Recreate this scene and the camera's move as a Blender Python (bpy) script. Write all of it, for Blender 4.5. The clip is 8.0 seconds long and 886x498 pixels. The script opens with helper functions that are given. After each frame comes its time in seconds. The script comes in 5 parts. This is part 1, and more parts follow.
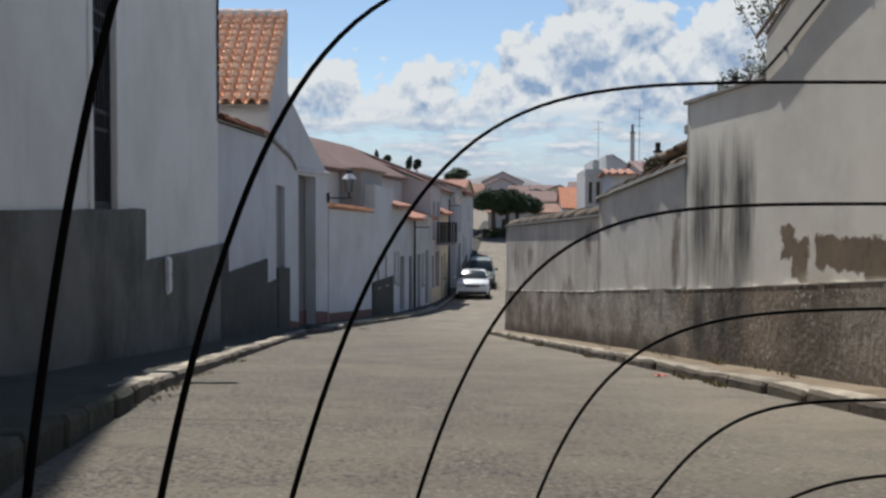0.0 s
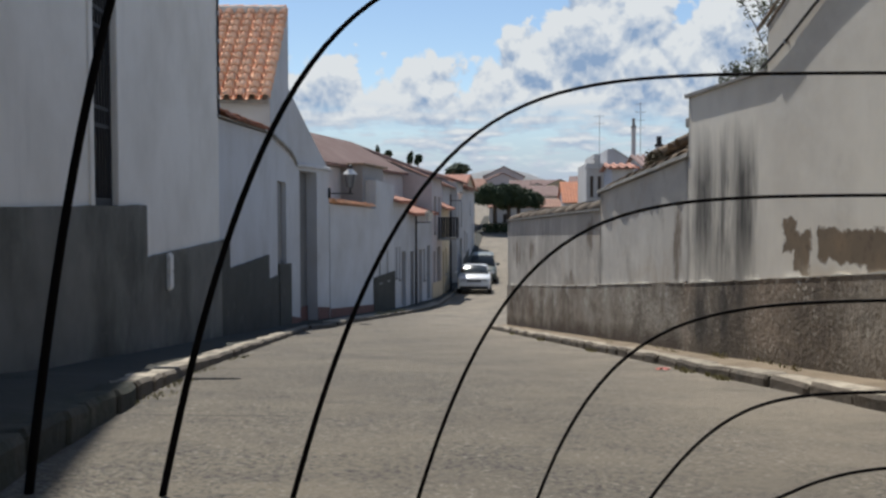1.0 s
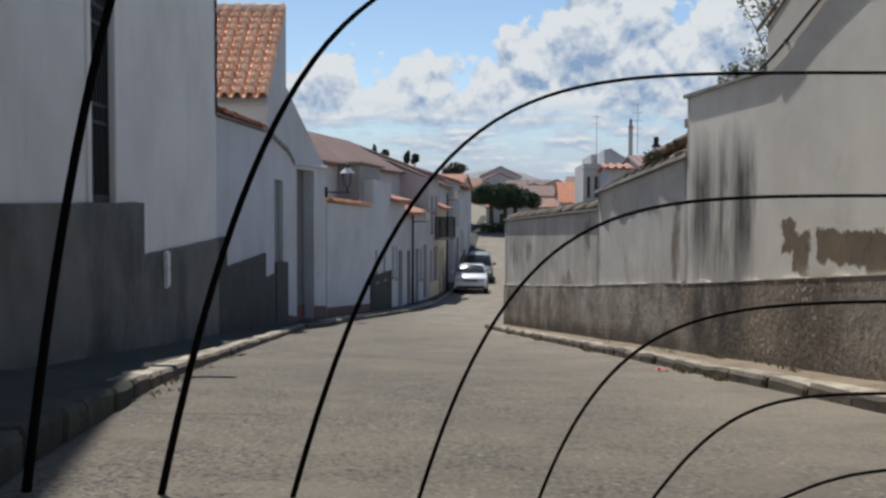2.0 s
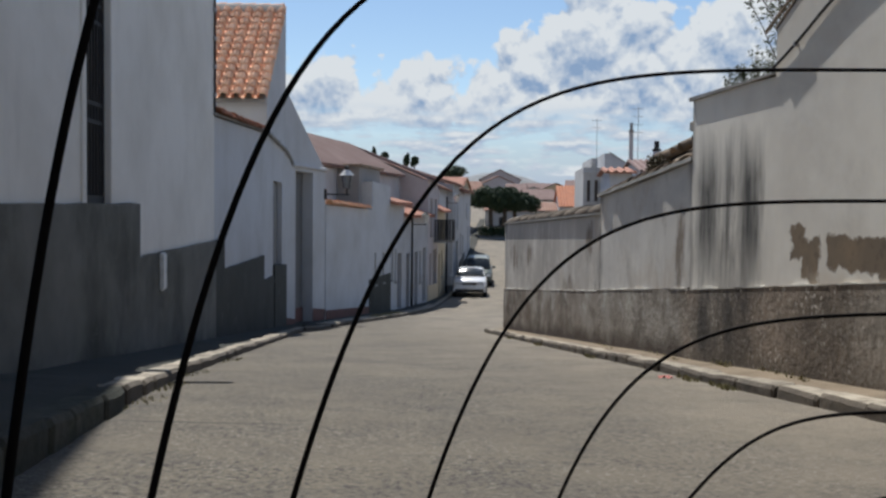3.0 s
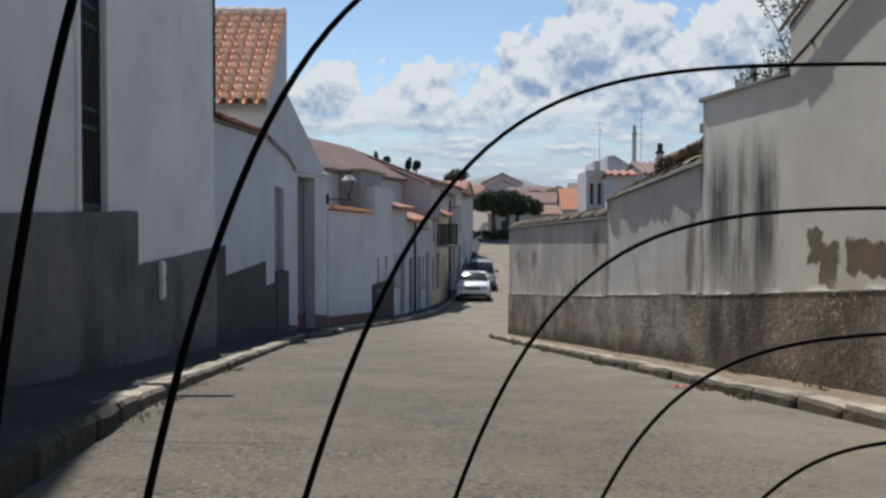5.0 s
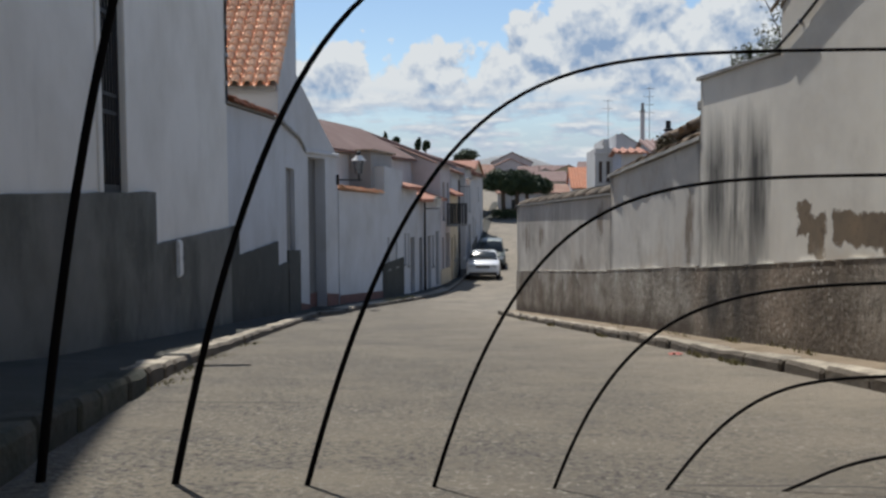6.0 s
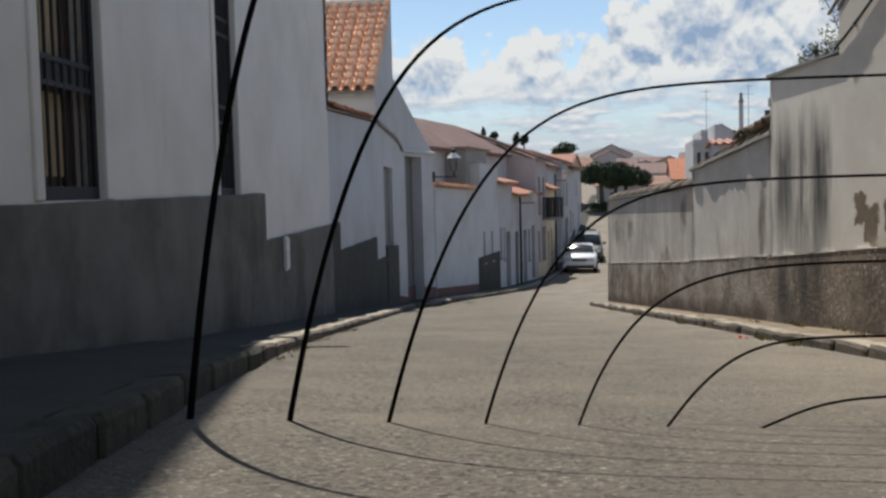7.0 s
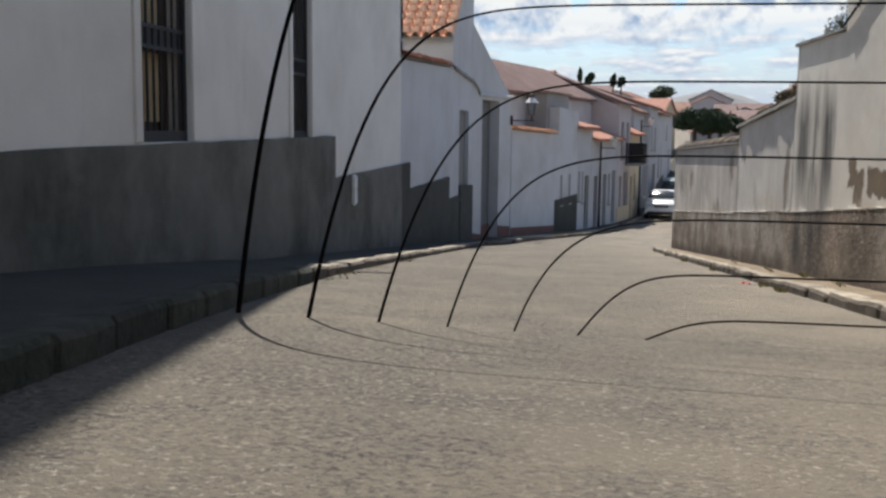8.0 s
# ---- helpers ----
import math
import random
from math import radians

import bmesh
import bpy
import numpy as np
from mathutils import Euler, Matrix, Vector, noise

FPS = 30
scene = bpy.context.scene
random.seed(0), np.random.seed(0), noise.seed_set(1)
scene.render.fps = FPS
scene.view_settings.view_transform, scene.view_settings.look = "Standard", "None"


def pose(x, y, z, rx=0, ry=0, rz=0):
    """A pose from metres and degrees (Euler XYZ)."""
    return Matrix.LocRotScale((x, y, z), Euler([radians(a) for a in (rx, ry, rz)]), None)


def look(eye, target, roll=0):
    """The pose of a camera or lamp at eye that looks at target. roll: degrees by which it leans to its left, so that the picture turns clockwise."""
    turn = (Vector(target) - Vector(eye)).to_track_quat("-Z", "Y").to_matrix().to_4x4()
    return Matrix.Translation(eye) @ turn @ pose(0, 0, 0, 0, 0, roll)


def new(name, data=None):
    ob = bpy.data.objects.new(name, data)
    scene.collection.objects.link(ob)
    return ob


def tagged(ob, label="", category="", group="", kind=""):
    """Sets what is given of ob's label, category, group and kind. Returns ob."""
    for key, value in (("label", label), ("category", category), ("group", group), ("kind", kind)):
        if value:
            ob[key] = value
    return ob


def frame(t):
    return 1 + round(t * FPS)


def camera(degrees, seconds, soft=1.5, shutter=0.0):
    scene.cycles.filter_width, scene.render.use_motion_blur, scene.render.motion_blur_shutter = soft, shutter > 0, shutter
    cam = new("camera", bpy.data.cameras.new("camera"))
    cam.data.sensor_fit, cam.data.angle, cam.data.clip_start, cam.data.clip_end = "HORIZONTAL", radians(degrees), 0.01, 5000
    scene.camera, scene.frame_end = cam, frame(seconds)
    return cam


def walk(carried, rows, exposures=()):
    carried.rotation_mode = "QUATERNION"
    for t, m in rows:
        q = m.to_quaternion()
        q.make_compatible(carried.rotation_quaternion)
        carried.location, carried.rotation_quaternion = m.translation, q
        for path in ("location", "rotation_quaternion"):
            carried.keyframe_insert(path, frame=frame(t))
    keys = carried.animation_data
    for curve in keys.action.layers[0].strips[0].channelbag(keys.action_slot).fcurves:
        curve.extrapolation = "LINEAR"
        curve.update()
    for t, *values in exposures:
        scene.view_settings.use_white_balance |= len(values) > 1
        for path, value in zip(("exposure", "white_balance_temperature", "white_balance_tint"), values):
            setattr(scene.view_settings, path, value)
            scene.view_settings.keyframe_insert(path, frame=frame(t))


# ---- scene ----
cam = camera(49.0, 8.0, soft=2.6)
PATH = [
    (0, (0.188, 0.549, 1.662), (0.078, 2.545, 1.591), 0.2),
    (0.5, (0.189, 0.556, 1.658), (0.074, 2.552, 1.583), 0.0),
    (1, (0.188, 0.558, 1.658), (0.075, 2.553, 1.577), -0.1),
    (1.5, (0.182, 0.555, 1.654), (0.073, 2.55, 1.572), 0.0),
    (3, (0.141, 0.739, 1.655), (0.038, 2.735, 1.579), 0.6),
    (3.5, (0.124, 0.887, 1.664), (0.026, 2.884, 1.603), 0.5),
    (4, (0.094, 1.01, 1.682), (-0.009, 3.007, 1.63), 0.1),
    (5.5, (0.126, 0.856, 1.66), (0.016, 2.852, 1.585), 0.2),
    (5.8, (0.148, 0.717, 1.651), (0.036, 2.711, 1.573), -0.15),
    (6, (0.165, 0.609, 1.647), (0.035, 2.601, 1.538), -0.4),
    (6.3, (0.201, 0.494, 1.652), (0.064, 2.486, 1.544), -0.28),
    (6.5, (0.247, 0.266, 1.666), (0.058, 2.254, 1.559), -1.1),
    (7, (0.413, -0.187, 1.675), (0.078, 1.781, 1.558), -1.4),
    (7.5, (0.753, -0.831, 1.713), (0.241, 1.098, 1.594), -0.5),
    (7.7, (0.924, -1.05, 1.744), (0.461, 0.884, 1.532), 0.29),
    (7.9, (1.104, -1.240, 1.782), (0.612, 0.680, 1.513), 1.66),
    (8, (1.195, -1.33, 1.802), (0.676, 0.586, 1.559), 0.7),
]
walk(cam, [(t, look(eye, target, roll)) for t, eye, target, roll in PATH],
     exposures=[(0, 0.25, 6420, 10), (4, 0.20, 6260, 10), (5.5, 0.21, 6350, 10), (6.5, 0.26, 6500, 10), (7, 0.31, 6650, 10), (7.3, 0.27, 6680, 10), (7.5, 0.62, 6680, 10), (8, 0.54, 6600, 11)])

# ---- world, sun, exposure ----
SUN = Vector((-0.163, 0.525, 0.835)).normalized()
world = bpy.data.worlds.new("sky")
scene.world = world
world.use_nodes = True
wn, wl = world.node_tree.nodes, world.node_tree.links
wn.clear()


def wnode(kind, **values):
    n = wn.new(kind)
    for k, v in values.items():
        n.inputs[k.replace("_", " ")].default_value = v
    return n


def wmath(op, a, b=None, clamp=False):
    n = wn.new("ShaderNodeMath")
    n.operation, n.use_clamp = op, clamp
    for i, v in enumerate((a, b)):
        if v is None:
            continue
        if isinstance(v, (int, float)):
            n.inputs[i].default_value = v
        else:
            wl.new(v, n.inputs[i])
    return n.outputs[0]


sky = wn.new("ShaderNodeTexSky")
sky.sky_type, sky.sun_disc = "NISHITA", False
sky.sun_elevation = math.asin(SUN.z)
sky.sun_rotation = math.atan2(SUN.x, SUN.y)
sky.air_density, sky.dust_density, sky.ozone_density = 1.0, 0.15, 2.0
tc = wn.new("ShaderNodeTexCoord")
sep = wn.new("ShaderNodeSeparateXYZ")
wl.new(tc.outputs["Generated"], sep.inputs[0])
DX, DY, DZ = sep.outputs


def shifted(up, stretch=1.0):
    m = wn.new("ShaderNodeMapping")
    m.inputs["Location"].default_value = (0, 0, up)
    m.inputs["Scale"].default_value = (1, 1, stretch)
    wl.new(tc.outputs["Generated"], m.inputs[0])
    return m.outputs[0]


def cloud_noise(scale, detail, rough, stretch=1.0, up=0.0):
    n = wnode("ShaderNodeTexNoise", Scale=scale, Detail=detail, Roughness=rough)
    wl.new(shifted(up, stretch), n.inputs["Vector"])
    return n.outputs["Fac"]


def billow(scale, detail, up=0.0):
    """Round heads of cloud, large ones carrying smaller ones; their rims are frayed by a fine noise."""
    p = shifted(up)
    fray = wnode("ShaderNodeTexNoise", Scale=30.0, Detail=4.0, Roughness=0.6)
    wl.new(p, fray.inputs["Vector"])
    little = wn.new("ShaderNodeVectorMath")
    little.operation = "SCALE"
    little.inputs["Scale"].default_value = 0.030
    wl.new(fray.outputs["Color"], little.inputs[0])
    moved = wn.new("ShaderNodeVectorMath")
    moved.operation = "ADD"
    wl.new(p, moved.inputs[0])
    wl.new(little.outputs[0], moved.inputs[1])
    v = wnode("ShaderNodeTexVoronoi", Scale=scale, Detail=detail, Roughness=0.55)
    v.feature = "F1"
    wl.new(moved.outputs[0], v.inputs["Vector"])
    return wmath("SUBTRACT", 0.6, v.outputs["Distance"])


# cumulus bank: a hump on the left, a dip, then a crest that towers up towards the right with a gap in it; flat streaky layers below
hump = wmath("SUBTRACT", 1.0, wmath("POWER", wmath("MULTIPLY", wmath("ADD", DX, 0.128), 11.5), 2.0), clamp=True)
rise = wmath("MULTIPLY", wmath("MAXIMUM", wmath("ADD", DX, 0.030), 0.0), 0.75)
notch = wmath("SUBTRACT", 1.0, wmath("POWER", wmath("MULTIPLY", wmath("SUBTRACT", DX, 0.165), 19.0), 2.0), clamp=True)
crest = wmath("ADD", wmath("ADD", 0.146, wmath("MULTIPLY", hump, 0.026)), wmath("MINIMUM", rise, 0.10))
crest = wmath("SUBTRACT", crest, wmath("MULTIPLY", notch, 0.035))
low = wmath("SUBTRACT", crest, DZ)
heads = billow(17.0, 3.0)
heads_up = billow(17.0, 3.0, 0.011)
big = cloud_noise(9.0, 3.0, 0.5)
edge = wmath("ADD", low, wmath("MULTIPLY", wmath("SUBTRACT", big, 0.5), 0.06))
edge = wmath("ADD", edge, wmath("MULTIPLY", wmath("ADD", heads, 0.22), 0.07))
cover = wmath("MULTIPLY", edge, 95.0, clamp=True)
streak = cloud_noise(15.0, 7.0, 0.60, stretch=4.5)
streak_up = cloud_noise(15.0, 7.0, 0.60, stretch=4.5, up=0.02)
under = wmath("MULTIPLY", wmath("SUBTRACT", 0.112, DZ), 26.0, clamp=True)
holes = wmath("MULTIPLY", wmath("SUBTRACT", streak, 0.40), 7.0, clamp=True)
cover = wmath("MULTIPLY", cover, wmath("SUBTRACT", 1.0, wmath("MULTIPLY", under, wmath("MULTIPLY", wmath("SUBTRACT", 1.0, holes), 0.85))))
# each head is lit on its upper side and blue-grey beneath; the mass is darker deep below its crest
relief = wmath("MULTIPLY", wmath("SUBTRACT", heads, heads_up), 5.0)
mass = wmath("MULTIPLY", wmath("SUBTRACT", cloud_noise(9.0, 2.0, 0.45, stretch=1.8), 0.32), 2.6, clamp=True)
deep = wmath("MULTIPLY", wmath("SUBTRACT", edge, 0.022), 15.0, clamp=True)
body = wmath("SUBTRACT", 0.98, wmath("MULTIPLY", deep, wmath("SUBTRACT", 0.74, wmath("MULTIPLY", mass, 0.60))))
upper = wmath("ADD", body, wmath("MULTIPLY", relief, 0.42), clamp=True)
flat_relief = wmath("MULTIPLY", wmath("SUBTRACT", streak, streak_up), 2.2)
layers = wmath("ADD", wmath("MULTIPLY", wmath("SUBTRACT", streak, 0.37), 3.0, clamp=True), flat_relief, clamp=True)
shade = wmath("ADD", wmath("MULTIPLY", upper, wmath("SUBTRACT", 1.0, under)), wmath("MULTIPLY", layers, under), clamp=True)
haze = wmath("MULTIPLY", wmath("SUBTRACT", 0.105, DZ), 13.0, clamp=True)
cover = wmath("MAXIMUM", cover, haze)
shade = wmath("MAXIMUM", shade, wmath("MULTIPLY", haze, 0.42))
tone = wn.new("ShaderNodeMix")
tone.data_type = "RGBA"
tone.inputs["A"].default_value = (0.34, 0.48, 0.70, 1)
tone.inputs["B"].default_value = (0.94, 0.98, 1.0, 1)
wl.new(shade, tone.inputs["Factor"])
bg_sky = wnode("ShaderNodeBackground", Strength=0.092)
wl.new(sky.outputs[0], bg_sky.inputs["Color"])
bg_cloud = wnode("ShaderNodeBackground", Strength=0.65)
wl.new(tone.outputs["Result"], bg_cloud.inputs["Color"])
mixw = wn.new("ShaderNodeMixShader")
wl.new(cover, mixw.inputs["Fac"])
wl.new(bg_sky.outputs[0], mixw.inputs[1])
wl.new(bg_cloud.outputs[0], mixw.inputs[2])
wout = wn.new("ShaderNodeOutputWorld")
wl.new(mixw.outputs[0], wout.inputs["Surface"])

lamp_data = bpy.data.lights.new("sun", "SUN")
lamp_data.energy, lamp_data.angle, lamp_data.color = 5.0, radians(0.45), (1.0, 0.95, 0.87)
sun = new("sun", lamp_data)
sun.matrix_world = look((SUN * 60).to_tuple(), (0, 0, 0))


# ---- materials ----
class Mat:
    """A node material put together step by step."""

    def __init__(self, name, rough=0.85, metal=0.0, placed=False):
        self.m = bpy.data.materials.new(name)
        self.m.use_nodes = True
        self.n, self.l = self.m.node_tree.nodes, self.m.node_tree.links
        self.b = self.n["Principled BSDF"]
        self.b.inputs["Roughness"].default_value = rough
        self.b.inputs["Metallic"].default_value = metal
        self.tc = self.n.new("ShaderNodeTexCoord")
        self.col = None
        # pieces that share a mesh take their grain from where they lie
        self.where = self.n.new("ShaderNodeNewGeometry").outputs["Position"] if placed else self.tc.outputs["Object"]

    def noise(self, scale, detail=4.0, rough=0.55, stretch=(1, 1, 1), lo=None, hi=None, seed=(0, 0, 0)):
        mp = self.n.new("ShaderNodeMapping")
        mp.inputs["Scale"].default_value = stretch
        mp.inputs["Location"].default_value = seed
        self.l.new(self.where, mp.inputs[0])
        t = self.n.new("ShaderNodeTexNoise")
        t.inputs["Scale"].default_value, t.inputs["Detail"].default_value, t.inputs["Roughness"].default_value = scale, detail, rough
        self.l.new(mp.outputs[0], t.inputs["Vector"])
        return t.outputs["Fac"] if lo is None else self.ramp(t.outputs["Fac"], lo, hi)

    def vor(self, scale, stretch=(1, 1, 1), out="Distance"):
        mp = self.n.new("ShaderNodeMapping")
        mp.inputs["Scale"].default_value = stretch
        self.l.new(self.tc.outputs["Object"], mp.inputs[0])
        t = self.n.new("ShaderNodeTexVoronoi")
        t.inputs["Scale"].default_value = scale
        self.l.new(mp.outputs[0], t.inputs["Vector"])
        return t.outputs[out]

    def ramp(self, fac, lo, hi, a=0.0, b=1.0):
        r = self.n.new("ShaderNodeMapRange")
        r.clamp = True
        for k, v in zip(("From Min", "From Max", "To Min", "To Max"), (lo, hi, a, b)):
            r.inputs[k].default_value = v
        self.l.new(fac, r.inputs["Value"])
        return r.outputs[0]

    def math(self, op, a, b=0.0, clamp=False):
        n = self.n.new("ShaderNodeMath")
        n.operation, n.use_clamp = op, clamp
        for i, v in enumerate((a, b)):
            if isinstance(v, (int, float)):
                n.inputs[i].default_value = v
            else:
                self.l.new(v, n.inputs[i])
        return n.outputs[0]

    def axes(self):
        s = self.n.new("ShaderNodeSeparateXYZ")
        self.l.new(self.tc.outputs["Object"], s.inputs[0])
        return s.outputs

    def base(self, colour):
        self.b.inputs["Base Color"].default_value = (*colour, 1)
        self.col = (*colour, 1)
        return self

    def over(self, colour, fac, blend="MIX"):
        x = self.n.new("ShaderNodeMix")
        x.data_type, x.blend_type = "RGBA", blend
        if isinstance(self.col, tuple):
            x.inputs["A"].default_value = self.col
        else:
            self.l.new(self.col, x.inputs["A"])
        x.inputs["B"].default_value = (*colour, 1)
        if isinstance(fac, (int, float)):
            x.inputs["Factor"].default_value = fac
        else:
            self.l.new(fac, x.inputs["Factor"])
        self.col = x.outputs["Result"]
        self.l.new(self.col, self.b.inputs["Base Color"])
        return self

    def vary(self, amount):
        """Each object a little lighter or darker."""
        o = self.n.new("ShaderNodeObjectInfo")
        h = self.n.new("ShaderNodeHueSaturation")
        self.l.new(self.ramp(o.outputs["Random"], 0, 1, 1 - amount, 1 + amount), h.inputs["Value"])
        if isinstance(self.col, tuple):
            h.inputs["Color"].default_value = self.col
        else:
            self.l.new(self.col, h.inputs["Color"])
        self.col = h.outputs[0]
        self.l.new(self.col, self.b.inputs["Base Color"])
        return self

    def bump(self, height, strength, distance=0.01):
        b = self.n.new("ShaderNodeBump")
        b.inputs["Strength"].default_value, b.inputs["Distance"].default_value = strength, distance
        self.l.new(height, b.inputs["Height"])
        prior = self.b.inputs["Normal"].links
        if prior:
            self.l.new(prior[0].from_socket, b.inputs["Normal"])
        self.l.new(b.outputs[0], self.b.inputs["Normal"])
        return self


def limewash(name, colour, dirt=0.35):
    m = Mat(name, 0.9).base(colour)
    m.over((colour[0] * 0.8, colour[1] * 0.79, colour[2] * 0.76), m.noise(0.7, 5, 0.6, lo=0.42, hi=0.75))
    m.over((0.36, 0.34, 0.31), m.math("MULTIPLY", m.noise(3.0, 7, 0.65, (1, 1, 0.22), 0.55, 0.85), dirt))
    m.bump(m.noise(2.2, 4, 0.5), 0.25, 0.03).bump(m.noise(90, 4, 0.6), 0.18, 0.004)
    return m.m


WHITE = limewash("white_limewash", (0.55, 0.555, 0.565), 0.45)
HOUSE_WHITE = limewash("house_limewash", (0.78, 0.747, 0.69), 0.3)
PALE_EDGE = limewash("pale_edge", (0.62, 0.60, 0.55), 0.5)
ROW_WHITE = limewash("greyed_limewash", (0.50, 0.505, 0.52), 0.6)
WHITE_OLD = limewash("old_white_limewash", (0.56, 0.55, 0.53), 0.7)
CREAM = limewash("cream_paint", (0.60, 0.50, 0.34))
GREY_STAINED = limewash("stained_grey_render", (0.30, 0.29, 0.285), 0.9)
PINKISH = limewash("pale_pink_paint", (0.54, 0.49, 0.485))

m = Mat("grey_cement_plinth", 0.92).base((0.175, 0.170, 0.150))
m.over((0.105, 0.103, 0.085), m.noise(1.4, 6, 0.6, lo=0.4, hi=0.7))
m.over((0.055, 0.057, 0.044), m.noise(0.6, 6, 0.68, (1, 1, 0.6), 0.48, 0.68, seed=(3, 0, 0)))
m.over((0.19, 0.18, 0.15), m.math("MULTIPLY", m.noise(2.1, 6, 0.7, (0.6, 1, 1.2), 0.56, 0.70, seed=(1, 6, 4)), 0.55))
# darker towards the foot: shade low on the wall put into the colour
rise_p = m.axes()
m.over((0.030, 0.031, 0.024), m.math("MULTIPLY", m.ramp(m.math("ADD", m.math("ADD", rise_p[2], m.math("MULTIPLY", rise_p[0], 0.097)), m.math("MULTIPLY", m.noise(1.3, 6, 0.7, seed=(7, 7, 0)), 0.9)), 2.45, 2.05), 0.8))
m.over((0.155, 0.15, 0.135), m.noise(3.2, 7, 0.65, lo=0.6, hi=0.8))
m.bump(m.noise(60, 5, 0.6), 0.4, 0.008)
PLINTH = m.m

m = Mat("asphalt", 0.9).base((0.144, 0.124, 0.094))
AX = m.axes()
m.over((0.113, 0.098, 0.077), m.noise(0.45, 5, 0.6, lo=0.42, hi=0.66))
m.over((0.184, 0.159, 0.117), m.noise(0.9, 5, 0.6, (0.7, 1.0, 1), 0.52, 0.76, seed=(5, 2, 0)))
m.over((0.085, 0.077, 0.067), m.math("MULTIPLY", m.noise(3.2, 6, 0.7, lo=0.52, hi=0.7), 0.6))
m.over((0.030, 0.028, 0.026), m.math("MULTIPLY", m.noise(36, 3, 0.75, lo=0.49, hi=0.61), m.noise(1.6, 4, 0.6, lo=0.30, hi=0.58)))
m.over((0.29, 0.27, 0.225), m.math("MULTIPLY", m.noise(40, 3, 0.7, lo=0.565, hi=0.67, seed=(7, 3, 1)), m.noise(1.2, 4, 0.6, lo=0.28, hi=0.55, seed=(1, 9, 0))))
dusty = m.ramp(m.math("ADD", AX[0], m.math("MULTIPLY", AX[1], 0.1335)), 0.9, 2.9)
m.over((0.27, 0.232, 0.178), m.math("MULTIPLY", m.math("MULTIPLY", dusty, m.noise(1.1, 5, 0.65, lo=0.30, hi=0.62, seed=(3, 8, 0))), 0.6))
# transverse cracks; the second line is an overhead cable's shadow put into the colour
for cy, x0, x1, width in ((3.46, 0.55, 2.6, 0.014), (5.42, -1.75, -0.78, 0.028), (9.9, -0.85, 0.05, 0.035), (13.4, -1.2, -0.2, 0.03)):
    off = m.math("ABSOLUTE", m.math("SUBTRACT", AX[1], m.math("ADD", cy - 0.09, m.math("MULTIPLY", m.noise(3.0, 5, 0.7, (1, 0, 0), seed=(cy, 0, 0)), 0.10))))
    line = m.math("MULTIPLY", m.ramp(off, width, width * 0.3), m.math("MULTIPLY", m.ramp(AX[0], x0, x0 + 0.2), m.ramp(AX[0], x1, x1 - 0.2)))
    m.over((0.03, 0.028, 0.025), m.math("MULTIPLY", line, 0.85))
m.bump(m.noise(42, 4, 0.7), 1.0, 0.03)
ASPHALT = m.m

m = Mat("dry_ground", 0.95).base((0.23, 0.19, 0.12))
m.over((0.10, 0.12, 0.05), m.noise(0.15, 6, 0.6, lo=0.45, hi=0.6))
GROUND = m.m

# greyed base: distance haze put into the colour
m = Mat("hazed_hill", 0.95).base((0.20, 0.205, 0.21))
m.over((0.14, 0.155, 0.15), m.noise(0.05, 6, 0.65, lo=0.45, hi=0.6))
HILL = m.m

m = Mat("sandy_pavement", 0.95).base((0.185, 0.142, 0.094))
m.over((0.11, 0.083, 0.052), m.noise(2.4, 6, 0.65, lo=0.42, hi=0.66))
m.over((0.17, 0.15, 0.11), m.noise(14, 5, 0.65, lo=0.55, hi=0.75))
m.bump(m.noise(40, 5, 0.6), 0.5, 0.012)
SANDY = m.m

# near-black base: the deep shade beside the walls is put into the colour
m = Mat("shaded_concrete", 0.97).base((0.030, 0.029, 0.024))
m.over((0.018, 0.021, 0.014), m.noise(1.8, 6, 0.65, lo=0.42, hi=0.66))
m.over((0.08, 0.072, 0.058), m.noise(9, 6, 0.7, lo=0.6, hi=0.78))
m.bump(m.noise(40, 5, 0.6), 0.4, 0.01)
PAVE = m.m

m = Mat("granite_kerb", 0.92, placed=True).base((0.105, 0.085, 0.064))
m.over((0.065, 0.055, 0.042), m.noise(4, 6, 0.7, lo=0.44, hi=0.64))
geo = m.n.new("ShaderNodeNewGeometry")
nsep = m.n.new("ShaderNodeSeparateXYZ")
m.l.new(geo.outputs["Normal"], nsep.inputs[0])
# noise-broken wear held to upward faces: sunlit tops put into the colour
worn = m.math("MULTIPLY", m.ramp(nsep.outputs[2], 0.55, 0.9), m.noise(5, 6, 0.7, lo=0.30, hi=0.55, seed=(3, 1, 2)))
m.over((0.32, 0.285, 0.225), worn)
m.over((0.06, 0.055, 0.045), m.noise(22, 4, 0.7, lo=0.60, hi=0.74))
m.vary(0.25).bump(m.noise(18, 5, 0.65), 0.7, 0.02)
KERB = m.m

# darker copy of the kerb stone for the stretch shaded by the tall house
m = Mat("shaded_kerb", 0.97, placed=True).base((0.045, 0.043, 0.033))
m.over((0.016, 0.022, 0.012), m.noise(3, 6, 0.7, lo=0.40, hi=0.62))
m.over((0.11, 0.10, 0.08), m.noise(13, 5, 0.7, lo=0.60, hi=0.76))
m.vary(0.28).bump(m.noise(18, 5, 0.65), 0.8, 0.025)
KERB_SHADED = m.m

m = Mat("terracotta_tile", 0.8, placed=True).base((0.86, 0.50, 0.32))
m.over((0.90, 0.62, 0.44), m.noise(5, 4, 0.6, lo=0.45, hi=0.7))
m.over((0.36, 0.20, 0.13), m.noise(11, 6, 0.7, lo=0.62, hi=0.84))
